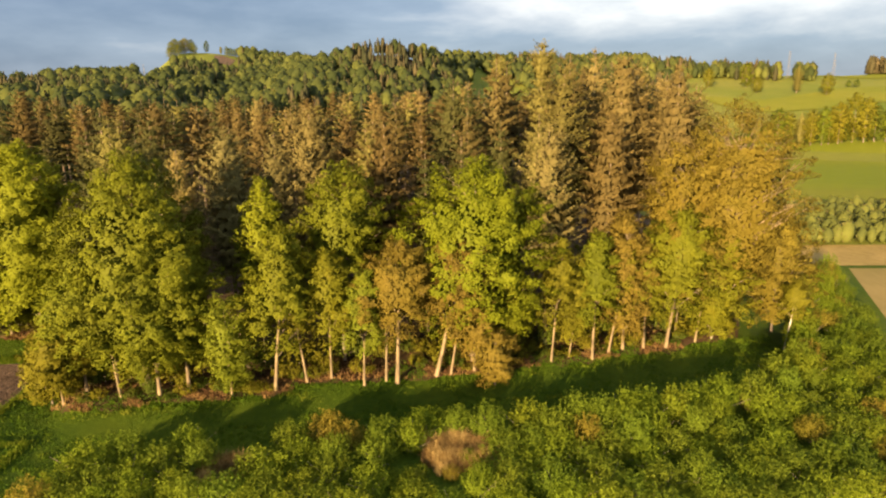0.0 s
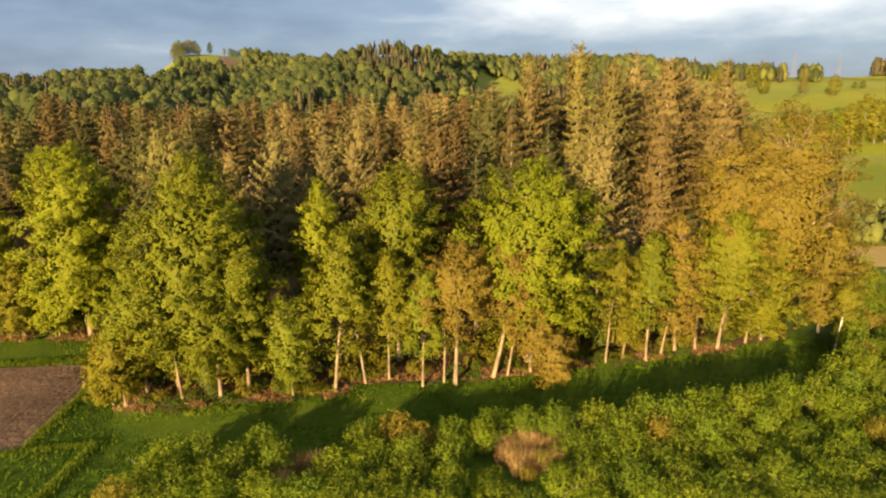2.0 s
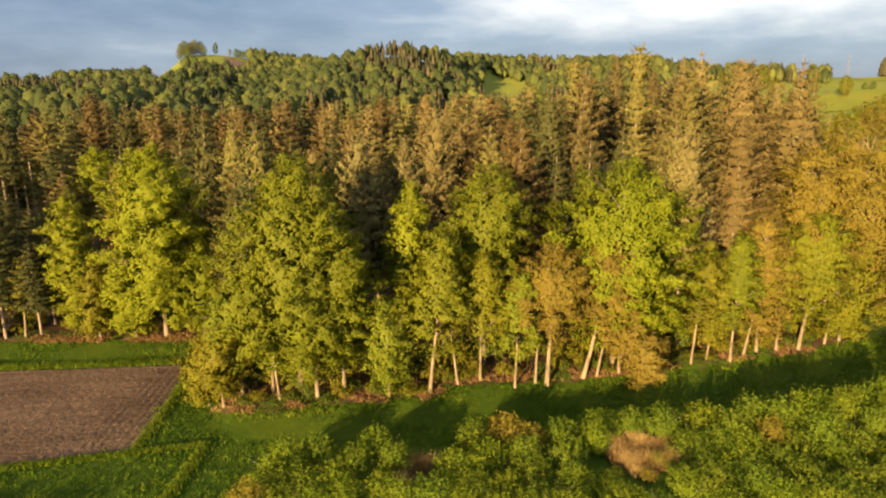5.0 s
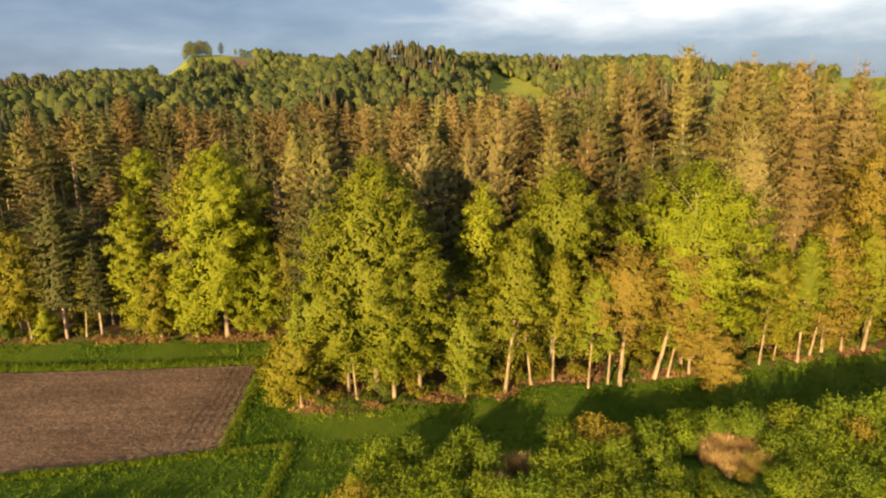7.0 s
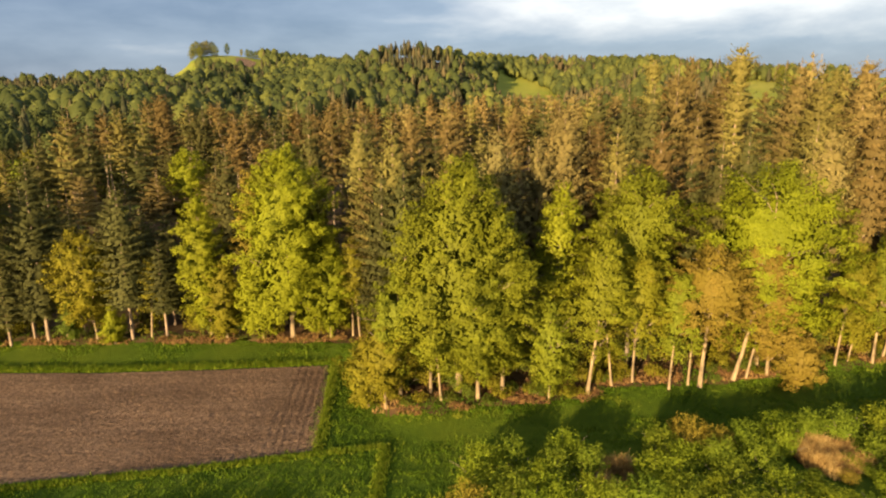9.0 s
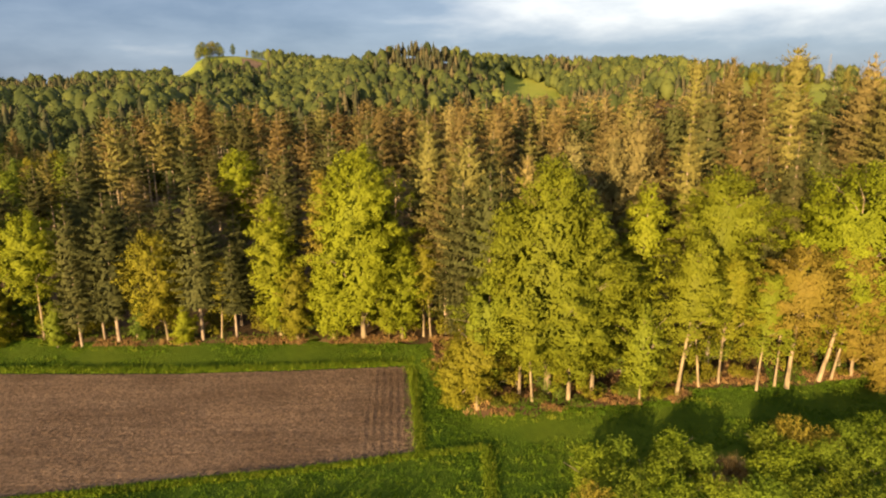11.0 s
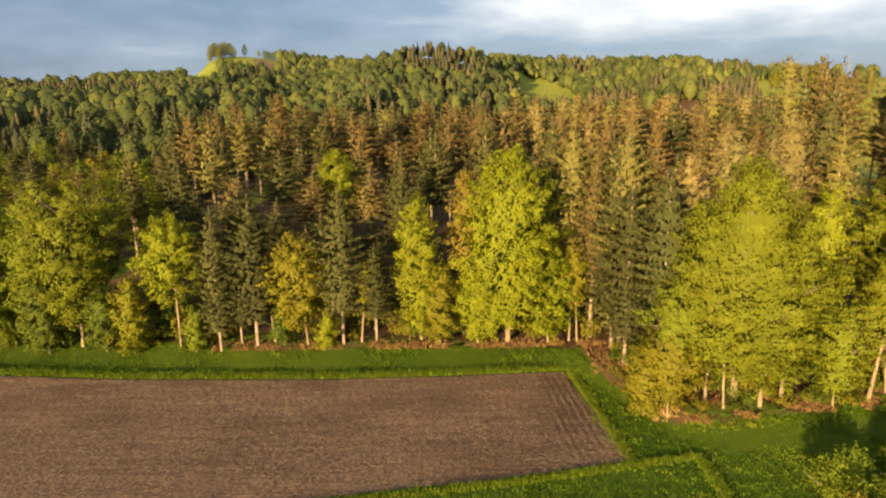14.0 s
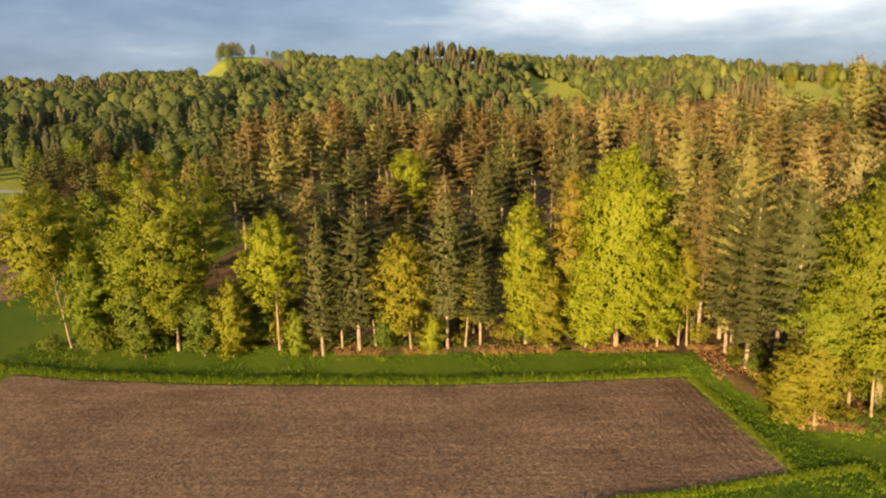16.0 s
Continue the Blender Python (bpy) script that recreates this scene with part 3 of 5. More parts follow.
def conifer_meshes(h, radius, foot, leaf, seed, form="cone", count=5200, size=0.8, rise=0.30):
    """Trunk and needled crown of a spruce or fir: whorls of boughs, each a fan of narrow sprays that climbs to its tip."""
    r = np.random.default_rng(seed)
    steps = np.linspace(0, 1, 7)
    line = np.concatenate([np.cumsum(r.normal(0, 0.03, (7, 2)), 0), (h * 0.985 * steps)[:, None]], 1)
    trunk = tube(line, 0.010 * h * (1 - steps) ** 0.9 + 0.02, 7)
    n = int(count / 27)
    f = np.sort(1 - (1 - r.uniform(0, 0.985, n)) ** (0.72 if form == "cone" else 0.95))
    tall = h * (1 - foot)
    tier = 1.35
    f = np.clip((np.round(f * tall / tier) * tier + r.normal(0, 0.16, n)) / tall, 0.0, 0.985)
    zz = h * foot + f * tall
    below = h - zz
    if form == "cone":
        wide = np.minimum(radius * (0.8 + 0.2 * np.minimum(1, f * 6)), 0.10 + 0.62 * np.maximum(below, 0) ** 0.88)
    elif form == "round":
        wide = np.minimum(radius * (0.7 + 0.3 * np.minimum(1, f * 5)), 0.35 + 1.42 * np.sqrt(np.maximum(below, 0)))
    else:                                                   # an old fir: plates of boughs with gaps, and a flat nest at the top
        plate = 0.5 + 0.5 * np.sin(f * 23 + 1.0)
        wide = radius * (0.45 + 0.45 * plate) * (1 - 0.35 * f)
        wide = np.where(f > 0.90, radius * 0.40, wide)
        zz = np.where(f > 0.90, h * (foot + 0.93 * (1 - foot)) + r.uniform(-1.8, 1.2, n), zz)
    uneven = 1 + 0.10 * np.sin(zz * 1.3 + seed)
    reach = wide * uneven * np.where(r.uniform(0, 1, n) < 0.85, r.uniform(0.72, 1.06, n), r.uniform(1.05, 1.25, n)) + 0.12
    ang = np.arange(n) * 2.39996 + r.normal(0, 0.4, n)
    weight = reach + 0.25
    pick = r.choice(n, count, p=weight / weight.sum())
    s = r.uniform(0.10, 1, count) ** 0.62
    d = np.stack([np.cos(ang), np.sin(ang), 0 * ang], -1)[pick]
    side = np.stack([-d[:, 1], d[:, 0], 0 * s], -1)
    # a bough is a plume: broad in its middle, pointed at its tip, hanging at the sides, the tip turned up
    half = (0.16 + 0.17 * reach[pick]) * np.sin(np.pi * np.clip(0.12 + 0.86 * s, 0, 1)) ** 0.8
    sw = r.uniform(-1, 1, count) * half
    climb = rise * (0.7 + 0.9 * f[pick])
    up = (climb * s**1.8 - 0.34 * (1 - f[pick]) * s) * reach[pick] - 0.42 * np.abs(sw) + r.normal(0, 0.04, count)
    c = d * (s * reach[pick])[:, None] + side * sw[:, None]
    c[:, 2] = zz[pick] + up
    lean_ = (np.sign(sw) * 0.45 * np.abs(sw) / (half + 0.05))[:, None]
    soft = unit(d * 0.85 + np.array([0, 0, 0.42]) + side * lean_ + r.normal(0, 0.16, (count, 3)))
    nrm = unit(soft + d * 0.25 + r.normal(0, 0.26, (count, 3)))
    al = d * 0.9 + side * np.sign(sw)[:, None] * r.uniform(0.3, 1.0, count)[:, None] + np.array([0, 0, 0.10]) + r.normal(0, 0.2, (count, 3))
    shrink = 0.55 + 0.45 * np.minimum(1, below[pick] / 6)
    ln, wd = size * r.uniform(0.45, 0.9, count) * shrink, size * r.uniform(0.20, 0.38, count) * shrink
    # needles darken towards the trunk: shade between the boughs put into the tone
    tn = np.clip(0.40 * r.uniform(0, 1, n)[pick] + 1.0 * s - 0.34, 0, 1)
    tip = np.array([[0, 0, h * 0.985], [0, 0, h * 0.965]])
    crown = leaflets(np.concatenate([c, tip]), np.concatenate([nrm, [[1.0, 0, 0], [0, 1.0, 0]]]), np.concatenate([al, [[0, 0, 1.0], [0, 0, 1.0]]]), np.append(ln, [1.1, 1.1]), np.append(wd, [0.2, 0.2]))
    # closed inner crown round the trunk, its shade put into a low tone
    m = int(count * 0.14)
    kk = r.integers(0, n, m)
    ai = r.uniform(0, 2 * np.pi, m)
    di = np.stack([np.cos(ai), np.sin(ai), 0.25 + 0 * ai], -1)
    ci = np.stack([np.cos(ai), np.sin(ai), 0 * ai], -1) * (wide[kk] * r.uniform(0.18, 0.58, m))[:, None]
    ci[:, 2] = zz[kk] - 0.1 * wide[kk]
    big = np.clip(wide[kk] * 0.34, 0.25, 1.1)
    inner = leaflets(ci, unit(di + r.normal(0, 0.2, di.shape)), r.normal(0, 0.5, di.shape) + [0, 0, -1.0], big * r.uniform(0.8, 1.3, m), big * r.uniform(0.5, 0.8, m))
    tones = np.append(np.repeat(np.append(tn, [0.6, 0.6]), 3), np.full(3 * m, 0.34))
    shade = np.repeat(np.concatenate([soft, [[0.3, -0.9, 0.3], [0.3, -0.9, 0.3]], unit(di)]), 3, axis=0)
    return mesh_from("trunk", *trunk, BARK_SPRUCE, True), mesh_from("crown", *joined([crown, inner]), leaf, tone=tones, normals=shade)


def conifer(name, label, meshes, group="spruces in the wood"):
    tree = tagged(new(name), label, "tree", group)
    part_of("trunk", meshes[0], tree)
    part_of("crown", meshes[1], tree)
    return tree


def stand(tree, x, y, turn=0.0, tall=1.0, wide=1.0):
    return copy_thing(tree, pose(x, y, float(land(x, y)) - 0.05, 0, 0, turn) @ Matrix.Diagonal((wide, wide, tall, 1)))


# edge of the wood, recess beside the tilled field, from the far end to the corner
broadleaf(-141.0, 92.6, 24.2, 7.2, 0.30, "round", LEAF_BEECH, BARK_PALE, "slender leaning birch with thin yellow-green crown", "birch", 6500, 0.42, 0.17, (-2.4, 0), 20)
broadleaf(-136.6, 91.6, 16.4, 3.9, 0.16, "egg", LEAF_GREEN, BARK_PALE, "fresh green young broadleaved tree", leaves=4200, girth=0.18)
broadleaf(-131.0, 93.6, 20.2, 4.3, 0.12, "egg", LEAF_GREEN, BARK_GREY, "green broadleaved tree at the edge of the wood", leaves=3800, girth=0.2)
broadleaf(-124.2, 91.1, 26.0, 8.3, 0.14, "fan", LEAF_BEECH, BARK_PALE, "broad oak with open olive-green crown", "oak", 8200, 0.42, 0.33, (0.8, 0), 44)
broadleaf(-128.2, 89.1, 11.6, 3.3, 0.08, "round", LEAF_DARK, BARK_GREY, "low green tree under an oak", leaves=2400, girth=0.13)
broadleaf(-119.6, 89.2, 9.6, 3.1, 0.08, "round", LEAF_DARK, BARK_GREY, "low dark green tree under an oak", leaves=2200, girth=0.12)
broadleaf(-115.2, 88.6, 11.6, 2.9, 0.08, "egg", LEAF_BEECH, BARK_PALE, "small bushy olive-green tree", leaves=2600, girth=0.12)
broadleaf(-109.0, 90.2, 19.5, 4.7, 0.36, "round", LEAF_BRIGHT, BARK_PALE, "yellow-green tree with a round crown on a bare stem", leaves=4600, girth=0.24, bare=34)
broadleaf(-106.0, 88.4, 6.7, 2.2, 0.05, "egg", LEAF_GREEN, BARK_GREY, "low fresh green sapling", "sapling", 1300, 0.36, 0.07)
broadleaf(-112.5, 93.6, 11.6, 3.1, 0.05, "egg", LEAF_DARK, BARK_GREY, "dark green understorey tree", leaves=2000, girth=0.1)
broadleaf(-93.4, 89.4, 7.2, 1.8, 0.05, "egg", LEAF_DARK, BARK_GREY, "low green sapling between spruces", "sapling", 1100, 0.36, 0.07)
broadleaf(-89.8, 89.4, 16.6, 4.4, 0.22, "round", LEAF_OLIVE, BARK_PALE, "thin yellow-brown tree just coming into leaf", leaves=3600, girth=0.2, bare=34, lean=(-0.8, 0))
broadleaf(-86.6, 88.2, 5.4, 1.8, 0.05, "egg", LEAF_BRIGHT, BARK_GREY, "small bright green sapling", "sapling", 1300, 0.34, 0.06)
broadleaf(-73.2, 91.0, 21.8, 4.2, 0.10, "tall", LEAF_BRIGHT, BARK_PALE, "yellow-green beech with loose crown", "beech", 5200, 0.42, 0.26, bare=24)
broadleaf(-70.4, 89.8, 12.5, 3.1, 0.10, "egg", LEAF_OLIVE, BARK_PALE, "olive beech with low branches", "beech", 2600, 0.42, 0.3)
broadleaf(-66.4, 94.1, 25.0, 3.1, 0.25, "egg", LEAF_COPPER, BARK_GREY, "brown tree still in bud", leaves=3200, girth=0.2, bare=30)
broadleaf(-60.4, 89.8, 28.3, 9.1, 0.13, "tall", LEAF_BRIGHT, BARK_PALE, "tall bright yellow-green beech in fresh leaf", "beech", 13500, 0.44, 0.48, bare=30)
broadleaf(-64.8, 89.4, 14.4, 3.9, 0.10, "egg", LEAF_BRIGHT, BARK_PALE, "bright beech with low branches", "beech", 3600, 0.42, 0.25)
broadleaf(-54.6, 89.4, 15.4, 4.0, 0.14, "egg", LEAF_BRIGHT, BARK_PALE, "bright beech with low branches", "beech", 3600, 0.42, 0.22)

# corner of the wood and its front edge towards the scrub
broadleaf(-44.4, 67.6, 10.1, 3.5, 0.24, "fan", LEAF_OLIVE, BARK_PALE, "small brown-tinged tree at the corner of the wood", leaves=3000, size=0.34, girth=0.17)
broadleaf(-46.6, 69.0, 8.7, 3.1, 0.12, "egg", LEAF_OLIVE, BARK_GREY, "low olive tree at the corner of the wood", leaves=2400, size=0.34, girth=0.12)
broadleaf(-42.8, 69.8, 14.4, 4.2, 0.27, "egg", LEAF_GREEN, BARK_PALE, "green broadleaved tree with pale stem", leaves=3800, girth=0.24)
broadleaf(-39.2, 70.2, 17.3, 4.4, 0.28, "egg", LEAF_BEECH, BARK_PALE, "beech with pale stem and low crown", "beech", 4200, 0.4, 0.24)
broadleaf(-35.8, 70.4, 27.9, 9.2, 0.15, "egg", LEAF_BEECH, BARK_PALE, "very large green beech, crown down to the grass", "beech", 14500, 0.42, 0.55, bare=26)
broadleaf(-33.6, 68.6, 18.3, 5.4, 0.22, "egg", LEAF_BEECH, BARK_PALE, "green beech with low spreading boughs", "beech", 6200, 0.4, 0.3)
broadleaf(-30.6, 69.8, 20.2, 4.3, 0.22, "egg", LEAF_BEECH, BARK_PALE, "green beech with low spreading boughs", "beech", 5800, 0.4, 0.3)
broadleaf(-25.2, 68.8, 12.0, 3.3, 0.14, "round", LEAF_GREEN, BARK_PALE, "pale grey-green small tree with open crown", leaves=2600, size=0.34, girth=0.14, bare=34)
broadleaf(-23.6, 77.5, 24.2, 3.8, 0.22, "egg", LEAF_BRIGHT, BARK_GREY, "slim bright green tree between spruces", leaves=3800, girth=0.22)
broadleaf(-20.4, 70.0, 19.8, 4.1, 0.27, "egg", LEAF_BEECH, BARK_PALE, "yellow-green tree with stem in the sun", leaves=5000, size=0.4, girth=0.28, lean=(1.8, 0))
broadleaf(-13.4, 78.6, 25.8, 6.2, 0.30, "round", LEAF_BEECH, BARK_GREY, "beech with a broad round top", "beech", 6500, 0.42, 0.34)
broadleaf(-14.2, 73.0, 16.4, 3.5, 0.30, "egg", LEAF_BEECH, BARK_PALE, "green beech with pale stem", "beech", 3200, 0.4, 0.19)
broadleaf(-10.0, 71.8, 14.6, 3.1, 0.32, "egg", LEAF_GREEN, BARK_PALE, "slim fresh green tree with pale stem", leaves=3200, size=0.38, girth=0.18)
broadleaf(3.4, 77.8, 26.2, 9.7, 0.16, "round", LEAF_BRIGHT, BARK_PALE, "large bright green maple with domed crown", "maple", 11500, 0.44, 0.42, bare=30)
broadleaf(-6.0, 72.4, 17.5, 5.2, 0.42, "round", LEAF_COPPER, BARK_PALE, "copper-brown tree coming into leaf, pale stem", leaves=5600, size=0.36, girth=0.36, bare=40, lean=(0.8, 0))
broadleaf(-1.2, 74.0, 17.3, 5.2, 0.44, "round", LEAF_COPPER, BARK_PALE, "copper-brown tree coming into leaf, leaning stem", leaves=5200, size=0.36, girth=0.36, bare=40, lean=(3.4, 0))
broadleaf(3.6, 75.2, 12.5, 4.2, 0.20, "round", LEAF_COPPER, BARK_PALE, "low copper-brown tree coming into leaf", leaves=3600, size=0.36, girth=0.26, bare=26)
broadleaf(6.0, 72.4, 7.2, 3.1, 0.10, "round", LEAF_COPPER, BARK_GREY, "brown-tinged low boughs of a young tree", leaves=2400, size=0.32, girth=0.1)
broadleaf(8.2, 77.6, 14.4, 3.1, 0.22, "egg", LEAF_BRIGHT, BARK_PALE, "bright green young maple", "maple", 3000, 0.4, 0.2)
broadleaf(13.8, 77.8, 16.4, 2.8, 0.36, "tall", LEAF_OLIVE, BARK_PALE, "slim yellow-olive birch with leaning stem", "birch", 2600, 0.38, 0.17, (1.0, 0), 22)
broadleaf(16.4, 79.2, 13.5, 2.7, 0.23, "egg", LEAF_OLIVE, BARK_PALE, "slim yellow-olive birch with thin stem", "birch", 2400, 0.38, 0.13, (1.2, 0), 20)
broadleaf(19.4, 78.8, 17.3, 3.3, 0.32, "tall", LEAF_BEECH, BARK_PALE, "slim yellow-green tree with pale stem", leaves=3200, girth=0.22)
broadleaf(24.2, 81.6, 19.3, 4.7, 0.16, "egg", LEAF_COPPER, BARK_PALE, "copper-brown tree coming into leaf", leaves=4600, size=0.38, girth=0.26, bare=36)
broadleaf(27.2, 82.1, 15.4, 3.3, 0.33, "egg", LEAF_BEECH, BARK_PALE, "yellow-green tree with pale stem", leaves=3000, girth=0.22)
broadleaf(30.4, 82.4, 19.3, 5.0, 0.26, "round", LEAF_BEECH, BARK_PALE, "yellow-green tree with leaning pale stem", leaves=5200, girth=0.3, lean=(1.4, 0), bare=30)
broadleaf(33.2, 86.8, 27.9, 6.2, 0.22, "fan", LEAF_GOLD, BARK_PALE, "tall oak with open yellow crown and pale boughs", "oak", 7600, 0.4, 0.32, bare=60)
broadleaf(41.4, 90.0, 33.0, 10.0, 0.18, "round", LEAF_GOLD, BARK_PALE, "great oak with wide golden-brown crown and pale boughs", "oak", 12500, 0.34, 0.78, bare=150)
broadleaf(38.0, 85.6, 15.4, 5.2, 0.10, "egg", LEAF_BEECH, BARK_GREY, "yellow-green tree with low boughs", leaves=4600, girth=0.24)
broadleaf(49.4, 91.0, 20.0, 5.6, 0.10, "egg", LEAF_GOLD, BARK_GREY, "golden tree with low boughs", leaves=5200, girth=0.24)
broadleaf(47.6, 83.8, 10.1, 2.3, 0.50, "egg", LEAF_OLIVE, BARK_WHITE, "slender crooked birch with white stem", "birch", 900, 0.34, 0.16, (0.9, 0), 16)

# slim stems between the larger trees of the front edge
for x, y, h, radius, leaf, lean in ((-7.4, 72.6, 15, 2.8, LEAF_COPPER, 0.5), (0.6, 74.4, 15, 2.8, LEAF_COPPER, 1.8), (22.0, 80.6, 15, 2.6, LEAF_OLIVE, 1.9), (35.2, 84.4, 15, 2.8, LEAF_GOLD, 1.4), (-17.0, 72.0, 13, 2.4, LEAF_OLIVE, -1.2), (-37.9, 68.1, 11, 2.5, LEAF_BEECH, -0.9), (-95.0, 90.6, 14, 2.0, LEAF_OLIVE, -0.8), (-82.0, 90.2, 12, 2.0, LEAF_OLIVE, 0.9), (-51.4, 90.0, 15, 2.2, LEAF_OLIVE, 0.5), (-50.3, 89.6, 14, 2.0, LEAF_OLIVE, -0.5)):
    broadleaf(x, y, h, radius, 0.36, "egg", leaf, BARK_PALE, "slim young tree with bare pale stem", leaves=1100, size=0.38, girth=0.19, lean=(lean, 0), bare=12)

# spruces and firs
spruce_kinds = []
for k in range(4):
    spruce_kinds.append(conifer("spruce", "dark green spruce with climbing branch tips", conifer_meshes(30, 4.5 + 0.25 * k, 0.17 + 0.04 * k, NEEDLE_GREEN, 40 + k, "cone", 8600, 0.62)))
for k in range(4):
    spruce_kinds.append(conifer("spruce", "brown-tinged spruce in the low sun", conifer_meshes(32, 4.7 + 0.25 * k, 0.42, NEEDLE_BROWN_DARK if k % 2 else NEEDLE_OLIVE, 60 + k, "cone" if k < 3 else "round", 7600, 0.60)))
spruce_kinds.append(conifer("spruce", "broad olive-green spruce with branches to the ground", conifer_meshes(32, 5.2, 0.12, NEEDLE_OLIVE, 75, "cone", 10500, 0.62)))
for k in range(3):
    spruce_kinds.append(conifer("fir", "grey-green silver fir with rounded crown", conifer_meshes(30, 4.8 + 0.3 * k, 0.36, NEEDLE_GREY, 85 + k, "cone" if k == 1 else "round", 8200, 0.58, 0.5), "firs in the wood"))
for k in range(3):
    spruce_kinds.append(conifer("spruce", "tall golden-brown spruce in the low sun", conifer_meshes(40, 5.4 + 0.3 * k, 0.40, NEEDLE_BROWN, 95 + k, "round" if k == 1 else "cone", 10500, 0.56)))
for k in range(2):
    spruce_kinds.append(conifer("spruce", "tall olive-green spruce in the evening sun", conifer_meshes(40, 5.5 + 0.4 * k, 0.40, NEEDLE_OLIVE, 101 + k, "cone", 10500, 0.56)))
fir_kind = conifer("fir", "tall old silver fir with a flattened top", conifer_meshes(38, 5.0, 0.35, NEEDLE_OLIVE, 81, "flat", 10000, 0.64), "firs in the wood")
for tree, spot in zip(spruce_kinds + [fir_kind], [(-102.3, 88.4), (-97.2, 89.4), (-84.6, 89.6), (-44.5, 92.5), (-50.4, 96.6), (-8.0, 86.0), (12.8, 86.0), (23.5, 90.0), (-44.6, 88.0), (13.9, 84.4), (-24.0, 90.5), (-30.2, 87.6), (31.0, 104.5), (27.5, 100.0), (35.0, 97.0), (17.5, 94.5), (31.5, 111.5), (18.6, 124.0)]):
    x, y = spot
    tree.location = (x, y, float(land(x, y)) - 0.05)
spruce_kinds[0].scale, spruce_kinds[1].scale, spruce_kinds[2].scale = (0.7, 0.7, 0.73), (0.95, 0.95, 0.77), (0.9, 0.9, 0.8)


def plant(k, x, y, high, wide=1.0):
    """A copy of one kind of conifer with its top at a given height over its foot."""
    tree = spruce_kinds[k]
    keep, tree.scale = tuple(tree.scale), (1, 1, 1)
    made = stand(tree, x, y, float(rng.uniform(0, 360)), high / (40 if k > 11 else 30 if k < 4 or k > 8 else 32), wide)
    tree.scale = keep
    return made


plant(1, -99.8, 90.2, 16.4, 0.6)
plant(3, -79.8, 90.6, 15.2, 0.68)
plant(2, -93.9, 93.0, 20, 0.85)
plant(0, -80.6, 95.5, 19, 0.8)
plant(1, 8.0, 82.6, 25.2, 0.42)
plant(1, 2.5, 91.0, 29.0, 1.0)
plant(2, 8.5, 96.0, 31.0, 1.0)
plant(0, -2.6, 89.0, 27.0, 1.0)
plant(5, -48.0, 91.4, 26.6, 0.9)
plant(8, -41.0, 93.8, 29, 1.0)
plant(3, -42.4, 77.0, 27.0, 1.0)
plant(0, -45.6, 81.5, 24.6, 0.9)
plant(2, -40.3, 84.4, 26, 1.0)
plant(10, -36.6, 87.0, 28, 1.0)
plant(1, -45.9, 87.0, 27, 0.9)
plant(8, -46.5, 97.5, 29, 1.0)
plant(4, -11.5, 95.0, 31.0, 1.05)
plant(9, -19.6, 94.0, 32.6, 1.05)
plant(5, -14.6, 100.5, 31.0, 1.0)
plant(5, 3.8, 104.5, 33.0, 1.0)
plant(7, -114.9, 177.0, 33.0, 1.1)
for k, x, y, high in ((12, 37.0, 108.0, 38), (16, 43.5, 110.0, 36), (14, 26.0, 113.0, 42), (12, 20.5, 106.0, 41), (15, 36.5, 121.0, 39), (12, 47.0, 121.0, 36), (14, 44.0, 132.0, 38)):
    plant(k, x, y, high, 1.0)
stand(fir_kind, 14.0, 161.0, 50, 1.08, 1.05)
fir_kind.scale = (1.1, 1.1, 1.14)
planted = [(o.location.x, o.location.y) for o in scene.objects if o.parent is None and o.name.split(".")[0] in ("spruce", "fir")]
planted += [(o.location.x, o.location.y) for o in scene.objects if o.parent is None and o.type == "EMPTY" and "tree" in o.name]


def in_wood(x, y):
    front = np.interp(x, [-150, -52, -47, -42, -21, 4, 31, 46], [94, 93, 82, 77, 80, 84, 89, 95])
    left = float(np.interp(y, [95, 112, 150, 200, 262], [-146, -138, -140, -152, -150]))
    right = 46 + 0.05 * (y - 90)
    if x < -128 and y < 112:
        return False
    return front < y < 262 and left < x < right


def canopy(x, y):
    """Height of the spruces' tops over the camera's ground."""
    top = np.interp(y, [80, 88, 96, 110, 140, 176, 260], [28.0, 30.5, 32.4, 33.2, 35.6, 37.6, 39.5])
    west = smooth01((-66 - x) / 26)
    return top + 9.0 * smooth01((x + 10) / 22) * smooth01((y - 90) / 14) * smooth01((205 - y) / 40) - west * (1.0 + 8.5 * smooth01((170 - y) / 34))


